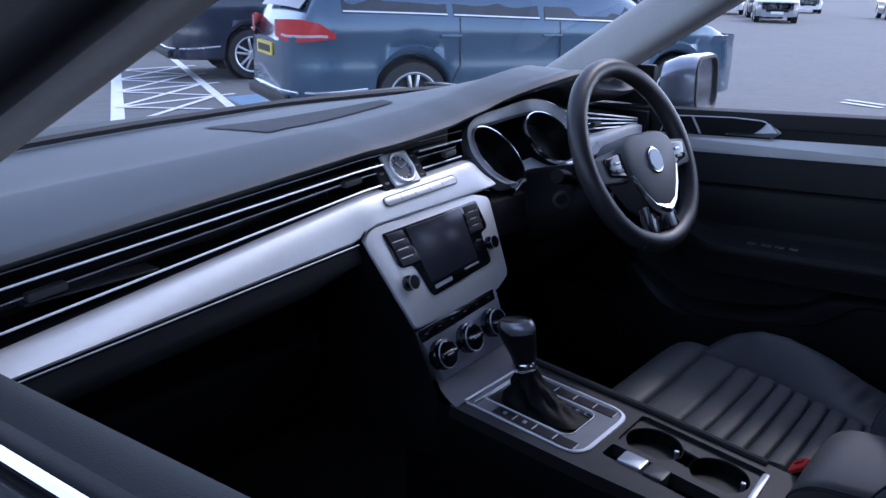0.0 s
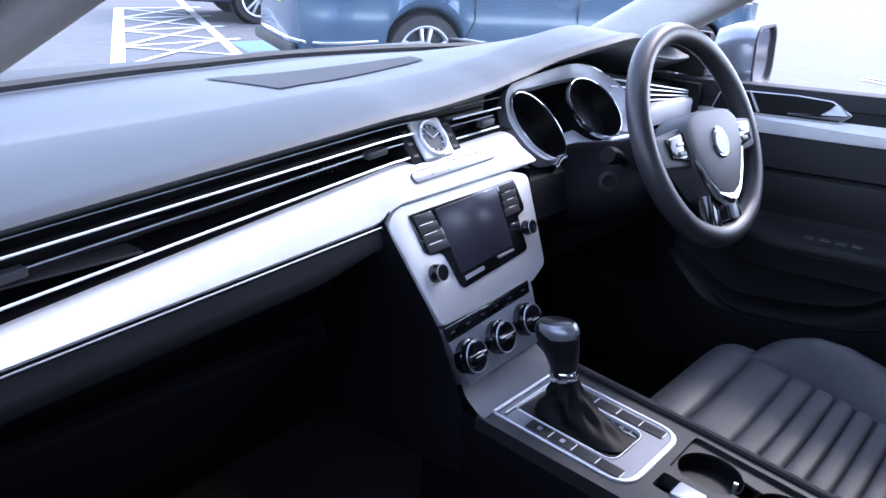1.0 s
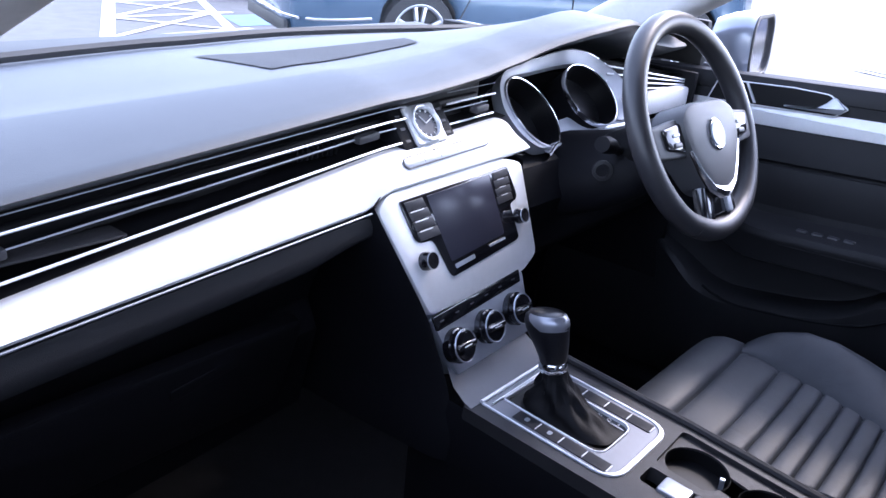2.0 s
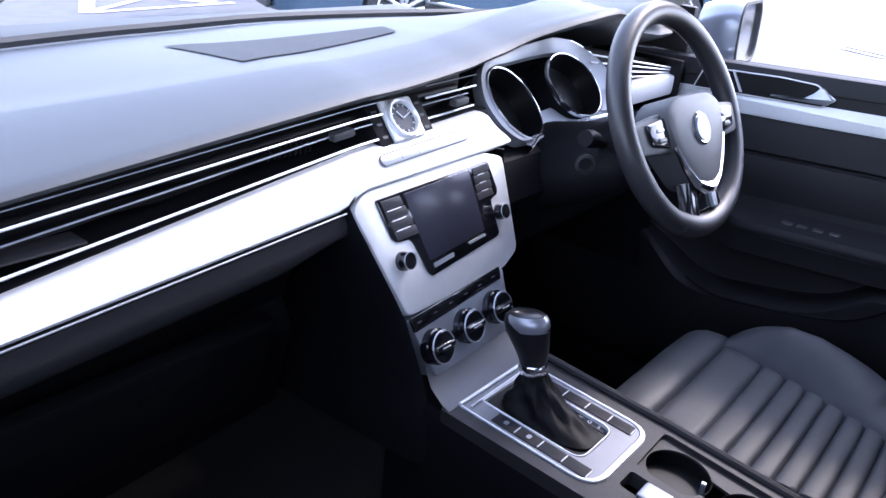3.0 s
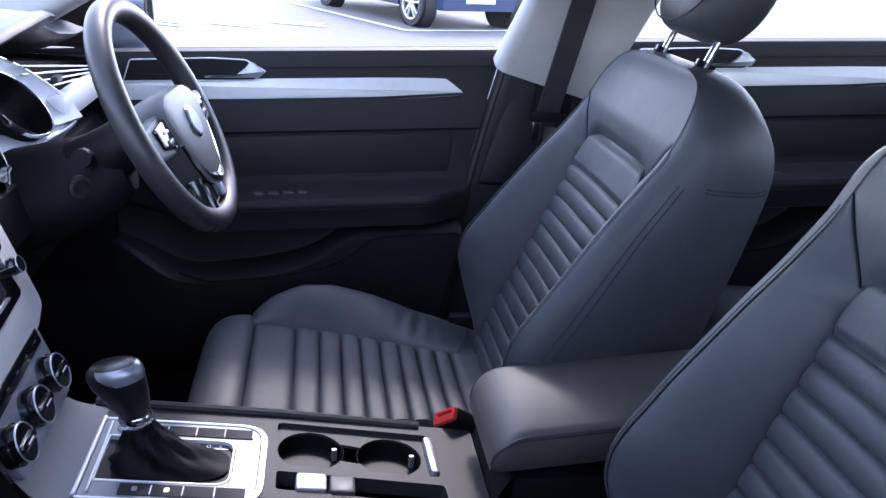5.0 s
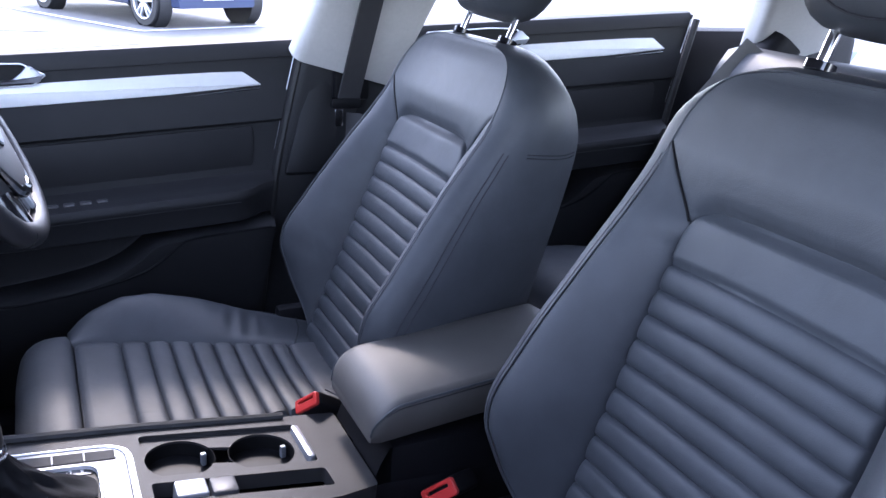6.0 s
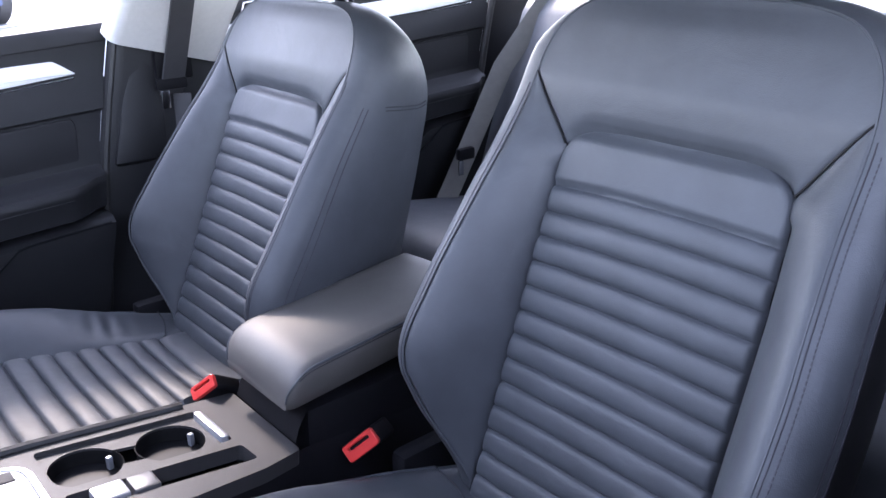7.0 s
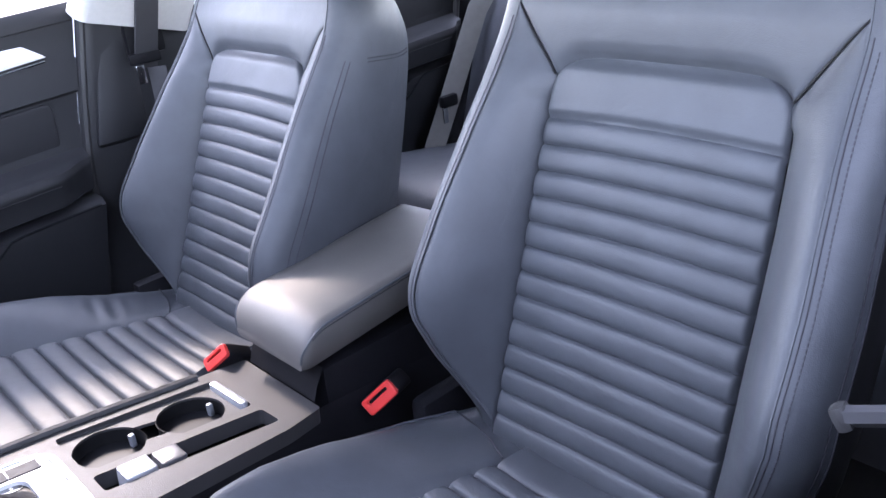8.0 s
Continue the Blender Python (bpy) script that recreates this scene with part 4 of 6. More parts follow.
# gear surround
SWITCH = mat("switch_grey", (0.022, 0.022, 0.025), 0.6, bump=0.1, spec=0.2)
GATE_GREY = mat("gate_grey", (0.18, 0.185, 0.205), 0.42, metal=0.5, var=0.05, scale=60, bump=0.05)
GATE = part("gear_surround", slab(rounded([(-0.068, 0.112), (-0.068, -0.084), (0.086, -0.084), (0.086, 0.112)], [0.004, 0.034, 0.034, 0.004], 6), -0.03, -0.004, KM), GRILLE, CONSOLE_T, "chrome-edged gear surround with side switches")
so = rounded([(-0.069, 0.112), (-0.069, -0.086), (0.088, -0.086), (0.088, 0.112)], [0.003, 0.036, 0.036, 0.003], 6)
si = rounded([(-0.0665, 0.110), (-0.0665, -0.078), (0.0845, -0.078), (0.0845, 0.110)], [0.003, 0.031, 0.031, 0.003], 6)
part("chrome_frame", ring(so, si, -0.006, 0.003, KM, 0.001), BRIGHT, GATE, "chrome outer frame")
part("side_plate", ring(si, rounded([(-0.037, 0.100), (-0.037, -0.048), (0.052, -0.048), (0.052, 0.100)], [0.003, 0.02, 0.02, 0.003], 6), -0.006, 0.001, KM, 0.001), GATE_GREY, GATE, "satin side plate")
ii = rounded([(-0.037, 0.100), (-0.037, -0.048), (0.052, -0.048), (0.052, 0.100)], [0.003, 0.02, 0.02, 0.003], 6)
part("chrome_frame", ring(ii, inset(ii, 0.0022), -0.012, 0.0022, KM, 0.0006), BRIGHT, GATE, "chrome inner frame")
part("front_bar", tube([KM @ Vector((-0.068, 0.112, 0.003)), KM @ Vector((0.087, 0.112, 0.003))], 0.0026, 8), BRIGHT, GATE, "bright front bar")
part("front_bar", tube([KM @ Vector((-0.060, 0.100, 0.003)), KM @ Vector((0.080, 0.102, 0.002))], 0.0014, 8), BRIGHT, GATE)
for x in (-0.051, 0.067):
    for k in range(4):
        y = 0.052 - 0.034 * k
        part("switch", slab(rrect(0.020, 0.0335, 0.001), 0, 0.0022, KM @ Matrix.Translation((x, y, 0)), 0.0004), SWITCH, GATE, "flat grey switch")
        part("switch_gap", slab(rrect(0.016, 0.0016, 0.0006, 1), 0.0005, 0.0026, KM @ Matrix.Translation((x, y - 0.017, 0))), MARK, GATE, "bright divider")
        if k < 2 and x < 0:
            part("switch_mark", slab(rrect(0.008, 0.006, 0.002), 0.0025, 0.003, KM @ Matrix.Translation((x, y, 0))), SATIN, GATE)
part("start_button", lathe([(0.009, 0), (0.009, 0.003), (0.007, 0.0045), (0.0001, 0.004)], KM @ Matrix.Translation((0.067, 0.085, 0)), 24), SATIN, GATE, "round switch with bright ring")
part("shift_scale", slab(rrect(0.012, 0.075, 0.003), 0, 0.002, KM @ Matrix.Translation((0.045, -0.004, -0.005))), BLACK, GATE, "gloss black shift scale")
for k, c in enumerate("PRNDS"):
    fc = bpy.data.curves.new("letter", "FONT")
    fc.body, fc.size, fc.extrude, fc.align_x, fc.align_y = c, 0.008, 0.0002, "CENTER", "CENTER"
    tmp = bpy.data.objects.new("letter", fc)
    me = bpy.data.meshes.new_from_object(tmp)
    bpy.data.objects.remove(tmp)
    b = bmesh.new()
    b.from_mesh(me)
    b.transform(KM @ Matrix.Translation((0.045, 0.026 - 0.014 * k, -0.0025)) @ Matrix.Rotation(radians(90), 4, "Z"))
    part("shift_letter", b, MARK, GATE, "white letter " + c)

# gear lever
KNOB_SKIN = mat("knob_leather", (0.008, 0.008, 0.010), 0.28, bump=0.15, grain=900, spots=1)
KNOB_GREY = mat("knob_grey", (0.30, 0.31, 0.34), 0.30, metal=0.6, bump=0)
LEVER = thing("gear_lever", (0.008, 0.05, 0.67), "black leather gear lever with chrome-topped knob and gaiter", "gear lever")
rows = []
n = 40
for i, t in enumerate(np.linspace(0, 1, 14)):
    row = []
    for k in range(n):
        a = 2 * math.pi * k / n
        ca, sa = math.cos(a), math.sin(a)
        sq = (abs(ca) ** 3 + abs(sa) ** 3) ** (-1 / 3)
        wx = lerp(0.034 * sq, 0.017, smooth(t) ** 0.8)
        wy = lerp(0.068 * sq, 0.017, smooth(t) ** 0.7)
        fold = 0.0045 * math.sin(5 * a + 6 * t) * math.sin(math.pi * t) + 0.003 * math.sin(11 * a - 9 * t) * math.sin(math.pi * t)
        row.append((0.0075 + ca * (wx + fold), lerp(0.024, 0.056, t ** 0.8) + sa * (wy + fold), cz(0.02) - 0.006 + 0.060 * t ** 1.25))
    rows.append(row)
part("gaiter", sheet(rows, loop=True), LEATHER_DARK, LEVER, "creased black leather gaiter", 60)
LM = axes((0.007, 0.058, 0.735), (1, 0, 0), (0, 0.985, -0.17))
part("collar", lathe([(0.0170, -0.008), (0.0190, -0.004), (0.0190, 0.003), (0.0175, 0.006)], LM, 28), CHROME, LEVER, "chrome collar")


def knob_row(h, rx, ry, oy, lo=0, hi=360, n=28):
    return [LM @ Vector((rx * math.cos(a), oy + ry * math.sin(a), h)) for a in np.radians(np.linspace(lo, hi, n, endpoint=hi - lo < 360))]


rows = [knob_row(*q) for q in ((0.004, 0.0170, 0.0170, 0), (0.012, 0.0178, 0.0190, 0.0), (0.024, 0.0195, 0.0225, 0.002), (0.036, 0.0212, 0.0265, 0.005), (0.048, 0.0224, 0.0300, 0.008), (0.058, 0.0226, 0.0312, 0.009), (0.066, 0.0212, 0.0292, 0.009), (0.0715, 0.0165, 0.0232, 0.009), (0.0735, 0.0075, 0.0110, 0.009))]
bm = sheet(rows, loop=True)
cap(bm, rows[-1])
KNOB = part("knob", bm, KNOB_SKIN, LEVER, "smooth black leather knob", 60)
rows = [knob_row(*q, 22) for q in ((0.052, 0.0230, 0.0314, 0.009, -172, -90), (0.0575, 0.0232, 0.0318, 0.009, -190, -60), (0.0625, 0.0226, 0.0312, 0.009, -205, -30), (0.0675, 0.0207, 0.0285, 0.009, -215, -5), (0.0705, 0.0182, 0.0253, 0.009, -220, 5))]
part("knob_cap", sheet(rows), KNOB_GREY, KNOB, "bright metal edge round the top of the knob", 60)

# cup holders and tray
WELL = mat("well_rubber", (0.003, 0.003, 0.0035), 0.7, bump=0, spec=0.15)
CUPS = part("cup_tray", slab(cup_hole, -0.03, -0.026, KM), GRILLE, CONSOLE_T, "black double cup holder")
for cy, cx in ((-0.139, 0.052), (-0.238, 0.047)):
    c = part("cup_well", lathe([(0.0420, -0.007), (0.0410, -0.0065), (0.0400, -0.012), (0.037, -0.085), (0.0001, -0.088)], KM @ Matrix.Translation((cx, cy, 0)), 40, caps=False), WELL, CUPS, "deep round cup well")
    part("cup_clip", slab(rrect(0.007, 0.017, 0.002), -0.003, 0.003, axes(KM @ Vector((cx + 0.012, cy - 0.031, -0.018)), (1, 0.2, 0), (0, 0, 1)), 0.001), SATIN, c, "small bright cup clip")
eight = [(0.047 + 0.0405 * math.cos(a), -0.238 + 0.0405 * math.sin(a)) for a in np.radians(np.linspace(116, 424, 34))] + [(0.052 + 0.0405 * math.cos(a), -0.139 + 0.0405 * math.sin(a)) for a in np.radians(np.linspace(-64, 244, 34))]
bm = hole_plate(cup_hole, [eight], -0.010, -0.006, KM)
part("tray_plate", bm, CONSOLE, CUPS, "grey tray plate round the cups")
part("tray_handle", slab(rrect(0.078, 0.011, 0.005), -0.01, 0.003, KM @ Matrix.Translation((0.048, -0.2905, 0)) @ Matrix.Rotation(radians(2), 4, "Z"), 0.003), SATIN, CUPS, "chrome tray cover handle")
TRAY = part("side_tray", slab(slot_hole, -0.06, -0.055, KM), WELL, CONSOLE_T, "narrow open side tray")
for y, w, mt, lb in ((-0.140, 0.036, CHROME, "bright parking brake switch"), (-0.176, 0.030, BUTTON, "grey hold switch")):
    part("brake_switch", slab(rrect(0.032, w, 0.004), -0.03, 0.004, KM @ Matrix.Translation((-0.0225 + 0.06 * (y + 0.14), y, 0)), 0.003), SATIN if mt is CHROME else BUTTON, TRAY, lb)
# box and armrest
bm = box((0.026, -0.535, 0.545), (0.150, 0.33, 0.27), 0.02)
part("armrest_box", bm, DARK, CONSOLE_T, "dark storage box under the armrest")
bm = sheet([[(x, -0.352, cz(-0.35) + 0.001), (x, -0.358, cz(-0.35) + 0.018), (x, -0.372, cz(-0.35) + 0.04)] for x in np.linspace(-0.050, 0.100, 6)])
part("armrest_foot", bm, DARK, CONSOLE_T)

ARMREST = thing("armrest", (0.005, -0.5, 0.69), "padded leather armrest lid on the centre console", "armrest")


def armrest_line(n=26):
    """Side view of the lid from its low front edge over the rolled nose to the rear: y, top, underside, inset."""
    out = []
    for k in range(n):
        t = k / (n - 1)
        y = -0.345 - 0.32 * t ** 1.6
        d = min(1.0, (-0.345 - y) / 0.042)
        zb = 0.688 + 0.10 * (-0.345 - y)
        e = max(0.0, (-0.640 - y) / 0.025)
        zt = zb + 0.012 + 0.040 * math.sqrt(1 - (1 - d) ** 2) - 0.014 * e * e
        out.append((y, zt, zb, 0.007 * (1 - min(1.0, d * 3)) ** 2 + 0.006 * e * e))
    return out


X0, X1 = -0.055, 0.109
rows = []
for y, zt, zb, k in armrest_line():
    h = zt - zb
    side = [(0.006, 0.0), (0.001, 0.25), (0.0, 0.6)]
    left = [(X0 + k + a, zb + b * h) for a, b in side] + [(X0 + k + 0.0005, zt - 0.10 * h), (X0 + k + 0.0035, zt - 0.02 * h), (X0 + k + 0.012, zt + 0.0008)]
    right = [(X1 - k - a, zb + b * h) for a, b in side] + [(X1 - k - 0.0005, zt - 0.10 * h), (X1 - k - 0.0035, zt - 0.02 * h), (X1 - k - 0.012, zt + 0.0008)]
    mid = [(lerp(X0 + k, X1 - k, u), zt + 0.004 * (1 - (2 * u - 1) ** 2)) for u in (0.25, 0.4, 0.5, 0.6, 0.75)]
    rows.append([(x, y, z) for x, z in left + mid + right[::-1]])
bm = sheet(rows)
cap(bm, rows[0])
cap(bm, rows[-1])
bmesh.ops.recalc_face_normals(bm, faces=bm.faces)
part("armrest_pad", bm, LEATHER_SUNLIT, ARMREST, "smooth stitched leather pad", 50)
for x, s in ((X0, 1), (X1, -1)):
    part("piping", tube([(x + s * (k + 0.0008), y, zt - 0.09 * (zt - zb)) for y, zt, zb, k in armrest_line()], 0.0017, 6), LEATHER, ARMREST, "dark piping along the pad edge")
    part("seam", tube([(x + s * (k + 0.0002), y, zt - 0.17 * (zt - zb)) for y, zt, zb, k in armrest_line()[4:]], 0.0008, 5), STITCH, ARMREST)

# ---- seats ----
INS_TOP = 0.433                 # top of the ribbed centre, along the backrest
PITCH, RIB0, RIBS = 0.0286, -0.0322, 14


def ridge(s):
    """Half width to the seam where the bolster's face turns into the side."""
    return curve(s, [-0.02, 0.015, 0.05, 0.09, 0.15, 0.24, 0.32, 0.40, 0.485, 0.51, 0.53, 0.55, 0.5645, 0.572, 0.576], [0.128, 0.140, 0.166, 0.192, 0.209, 0.206, 0.198, 0.190, 0.185, 0.181, 0.174, 0.160, 0.140, 0.115, 0.09])


def bolster_height(s):
    return curve(s, [-0.02, 0.0, 0.03, 0.068, 0.10, 0.13, 0.16, 0.22, 0.29, 0.355, 0.415, 0.472, 0.53, 0.577], [-0.012, -0.006, 0.010, 0.040, 0.064, 0.083, 0.088, 0.077, 0.061, 0.045, 0.028, 0.015, 0.012, 0.008])


def insert_width(s):
    w = interp(s, [0, 0.3, 0.40], [0.1375, 0.1375, 0.134])
    if s > INS_TOP - 0.04:
        t = min(1, (s - INS_TOP + 0.04) / 0.04)
        w -= 0.048 * (1 - math.sqrt(max(0, 1 - t ** 2.2)))
    return w


def insert_top(u):
    """Upper outline of the ribbed centre, rounded at its corners."""
    k = max(0.0, min(1.0, (u - 0.086) / 0.048))
    return INS_TOP - 0.04 * (1 - max(0.0, 1 - k * k) ** (1 / 2.2))


def head_width(s):
    """Half width of the shoulder panel: its V seam runs out to the ridge."""
    return min(ridge(s), lerp(0.130, 0.185, (s - 0.412) / 0.073) if s > 0.412 else 0.130)


def rise(s):
    """How far the shoulder panel's edge has climbed to the ridge."""
    return bolster_height(s) * smooth((head_width(s) - 0.130) / max(0.01, ridge(s) - 0.130))


def channels(s):
    """Height of the stitched channels: soft round pads between narrow grooves."""
    k = (s - RIB0) / PITCH
    if k >= RIBS:
        return -0.0052 * (1 - smooth((k - RIBS) * PITCH / 0.010))
    t = abs(2 * (k % 1.0) - 1)
    return -0.0052 * (0.55 * t ** 7 + 0.45 * t ** 2)


def side_outline():
    """Stations up the side and over the shoulder to the top's middle: front seam and back edge, each as u, s, w."""
    out = []
    for s in [*np.linspace(-0.02, 0.47, 50), 0.485, 0.498, 0.51, 0.521, 0.531, 0.541, 0.55, 0.558, 0.5645, 0.569, 0.5725, 0.575]:
        sb = min(s, 0.47) + 0.80 * max(0.0, s - 0.47)
        out.append(((ridge(s), s, bolster_height(s)), (curve(s, [0, 0.2, 0.3, 0.42, 0.5, 0.55, 0.576], [0.184, 0.188, 0.187, 0.183, 0.180, 0.168, 0.125]), sb, curve(s, [0, 0.2, 0.3, 0.42, 0.5, 0.55, 0.576], [-0.165, -0.175, -0.166, -0.154, -0.141, -0.125, -0.115]))))
    for u in (0.08, 0.06, 0.04, 0.02, 0.0):
        out.append(((u, 0.577, 0.008), (u * 0.95, 0.556, -0.115)))
    return out


def seat(base, mirror, tall, lean):
    """A sports seat with base at the foot of the backrest's middle; mirror -1 swaps the sides."""
    o = Vector(base)
    SV = Vector((0, -lean, 1)).normalized()     # up along the backrest
    NV = Vector((0, 1, lean)).normalized()      # out of the backrest
    th = thing("front_seat", (o.x, o.y + 0.2, 0.25), "dark ribbed leather front seat " + ("behind the steering wheel" if mirror > 0 else "beside the open window"), "car seat", "front seats")

    def at(u, s, w):
        return o + SV * s + NV * w + Vector((u, 0, 0))

    # ribbed centre, with a little unevenness from rib to rib
    rows = []
    pads = [RIB0 + PITCH * (k + t) for k in range(RIBS) for t in (0, 0.025, 0.06, 0.11, 0.2, 0.32, 0.5, 0.68, 0.8, 0.89, 0.94, 0.975)]
    for s in [*pads, *np.linspace(RIB0 + PITCH * RIBS, INS_TOP, 24)]:
        w = insert_width(s)
        row = []
        for f in (-1, -0.985, -0.97, -0.95, *np.linspace(-0.92, 0.92, 25), 0.95, 0.97, 0.985, 1):
            e = min(1, (1 - abs(f)) * w / 0.006)
            slack = 0.0016 * noise.noise(Vector((f * 2.2 + 9 * mirror, s * 26, 3.1)))
            h = channels(s + 0.0005 * noise.noise(Vector((f * 1.7, s * 9, mirror * 5.0)))) * (1 + 0.2 * noise.noise(Vector((f * 1.3, s * 14, 7.7 + mirror)))) + slack + 0.005 * (1 - f * f)
            h += 0.003 * math.sqrt(max(0, 1 - (1 - e) ** 2)) - 0.006 * (1 - e) ** 2
            h -= 0.010 * (1 - smooth((INS_TOP - s) / 0.016))
            bow = 0.004 * f * f * smooth((INS_TOP - s) / 0.05)
            row.append(at(f * w, s - bow + 0.003, h))
        rows.append(row)
    part("back_insert", sheet(rows), LEATHER, th, "ribbed dark leather backrest centre", 60)
    # shoulder panel: it rolls down deep to the ribbed centre
    rows = []
    for s in [*np.linspace(0.393, 0.47, 34), *np.linspace(0.473, 0.576, 30)]:
        w = head_width(s)
        row = []
        for f in (-1, -0.985, -0.97, *np.linspace(-0.94, 0.94, 33), 0.97, 0.985, 1):
            top = insert_top(abs(f) * w)
            s1 = max(s, top)
            e = min(1, (1 - abs(f)) * w / 0.006)
            h = lerp(rise(s1), 0.004 + 0.5 * rise(s1), 1 - abs(f) ** 3) + 0.007 * (1 - f * f) * smooth((s1 - INS_TOP) / 0.05)
            h -= lerp(0.0035, 0.0004, smooth((s1 - 0.47) / 0.02)) * (1 - e) ** 2
            h -= 0.0055 * (1 - smooth((s1 - top) / 0.020)) * smooth((1 - abs(f)) / 0.15)
            h -= 0.006 * (1 - smooth((s1 - top) / 0.010))
            h = lerp(h, bolster_height(s1), smooth((s1 - 0.54) / 0.036))
            row.append(at(f * w, s1, h))
        rows.append(row)
    head = part("head_panel", sheet(rows), LEATHER, th, "smooth leather shoulder panel", 60)
    # bolsters
    for d in (-1, 1):
        rows, ridges = [], []
        for s in np.linspace(-0.02, 0.485, 74):
            inner = insert_width(max(0, s)) if s < INS_TOP - 0.04 else head_width(s)
            if s > 0.393:
                inner = max(inner, head_width(s))
            H, hin = bolster_height(s), rise(s) if s > 0.412 else 0.0
            R = max(ridge(s), inner + 0.002)
            row = []
            for g in np.linspace(0, 1, 17):
                h = -lerp(0.009, 0.0032, smooth((s - 0.375) / 0.035)) * max(0, 1 - g / 0.16) ** 2 + lerp(hin, H, math.sin(g * math.pi / 2) ** 1.15 if g < 1 else 1.0)
                h += 0.0012 * noise.noise(Vector((g * 2, s * 14, d * 3.0 + mirror))) * math.sin(math.pi * g)
                row.append(at(d * lerp(inner, R, g), s, h - 0.0022 * max(0, (g - 0.9) / 0.1) ** 2))
            rows.append(row)
            ridges.append(at(d * R, s, H))
        bol = part("bolster", sheet(rows), LEATHER, th, "smooth raised leather bolster", 60)
        part("piping", tube(ridges[4:-1], 0.0011, 5), LEATHER, bol, "seam along the bolster ridge")
        vee = [at(d * head_width(s), s, rise(s) - 0.0005) for s in np.linspace(0.414, 0.484, 14)]
        part("seam", tube(vee, 0.0012, 6), LEATHER_DARK, head, "stitched seam of the shoulder panel")
    # sides and top in one padded band
    line = side_outline()
    band = [(1, p) for p in line] + [(-1, p) for p in line[-2::-1]]
    rows = []
    for k, (d, (F, B)) in enumerate(band):
        pr, nx = band[max(0, k - 1)], band[min(len(band) - 1, k + 1)]
        t2 = Vector((nx[0] * nx[1][0][0] - pr[0] * pr[1][0][0], nx[1][0][1] - pr[1][0][1]))
        n2 = Vector((t2.y, -t2.x)).normalized() if t2.length > 1e-6 else Vector((0, 1))
        low = smooth((F[1] - 0.02) / 0.10)
        n2 = Vector((lerp(d * 1.0, n2.x, max(low, 0.35)), n2.y * max(low, 0.35))).normalized()
        F3, B3 = Vector((d * F[0], F[1], F[2])), Vector((d * B[0], B[1], B[2]))
        over = smooth((F[1] - 0.50) / 0.07)
        c1 = F3 + Vector((n2.x * lerp(0.072, 0.022, over), n2.y * lerp(0.050, 0.010, over), lerp(-0.006, -0.016, over)))
        c2 = B3 + Vector((n2.x * 0.034, n2.y * lerp(0.034, 0.060, over), 0.055))
        row = []
        for t in (0, 0.02, 0.05, 0.10, 0.16, 0.22, 0.26, 0.30, 0.38, 0.48, 0.58, 0.68, 0.78, 0.88, 0.95, 1):
            q = F3 * (1 - t) ** 3 + c1 * 3 * t * (1 - t) ** 2 + c2 * 3 * t * t * (1 - t) + B3 * t ** 3
            dip = -0.0015 * math.exp(-((t - 0.26) / 0.03) ** 2) * (1 - over)
            row.append(at(q.x + n2.x * dip, q.y + n2.y * dip, q.z))
        rows.append(row)
    n = len(rows)
    # outboard side behind the seam: shade beside the door put in as black leather
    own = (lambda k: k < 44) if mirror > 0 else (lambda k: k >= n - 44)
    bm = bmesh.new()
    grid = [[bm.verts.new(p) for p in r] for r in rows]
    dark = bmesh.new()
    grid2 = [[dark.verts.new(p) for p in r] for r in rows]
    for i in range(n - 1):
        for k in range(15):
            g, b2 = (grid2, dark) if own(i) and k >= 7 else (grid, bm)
            b2.faces.new((g[i][k], g[i][k + 1], g[i + 1][k + 1], g[i + 1][k]))
    for b2 in (bm, dark):
        bmesh.ops.delete(b2, geom=[v for v in b2.verts if not v.link_faces], context="VERTS")
    side = part("side_panel", bm, LEATHER, th, "stitched leather side and top panel", 60)
    part("shaded_outer_panel", dark, LEATHER_DARK, th, "outer side panel with door-side shade in its black colour", 60)
    part("piping", tube([r[0] for r in rows[48:-48]], 0.0013, 5), LEATHER, side, "seam over the shoulder")
    for d, pick in ((1, lambda k: rows[k]), (-1, lambda k: rows[n - 1 - k])):
        for off in (0, 1):
            path = [pick(k)[6 + off] + Vector((d * 0.0005, 0, 0)) for k in range(5, 47)]
            short = []
            for j in range(9):
                u = j / 8
                k, v = 47 + int(3 * u), 8.6 + 5.4 * u
                short.append(lerp(lerp(pick(k)[int(v)], pick(k)[int(v) + 1], v % 1), lerp(pick(k + 1)[int(v)], pick(k + 1)[int(v) + 1], v % 1), 3 * u % 1) + Vector((d * 0.0008, 0, -0.005 * off)))
            part("seam", tube(short, 0.0008, 5), STITCH, side, "short double seam at the shoulder")
            part("seam", tube(path, 0.0008, 5), STITCH, side, "double stitched side seam")
        part("seam", tube([pick(k)[1] + Vector((d * 0.0003, 0, 0)) for k in range(5, 50)], 0.0007, 5), STITCH, side)
        if d == mirror < 0:
            for k in range(10, 96):
                p, q = pick(k // 2)[2], pick(k // 2 + 1)[2]
                p, q = (lerp(p, q, 0.06), lerp(p, q, 0.40)) if k % 2 == 0 else (lerp(p, q, 0.56), lerp(p, q, 0.90))
                part("stitch", tube([p + Vector((d * 0.0004, 0, 0)), q + Vector((d * 0.0004, 0, 0))], 0.0007, 4), STITCH, side)
    # back shell
    shell = []
    for k in range(len(line)):
        a, b = rows[k][-1], rows[n - 1 - k][-1]
        shell.append([lerp(a, b, u) - NV * 0.018 * math.sin(math.pi * u) for u in np.linspace(0, 1, 13)])
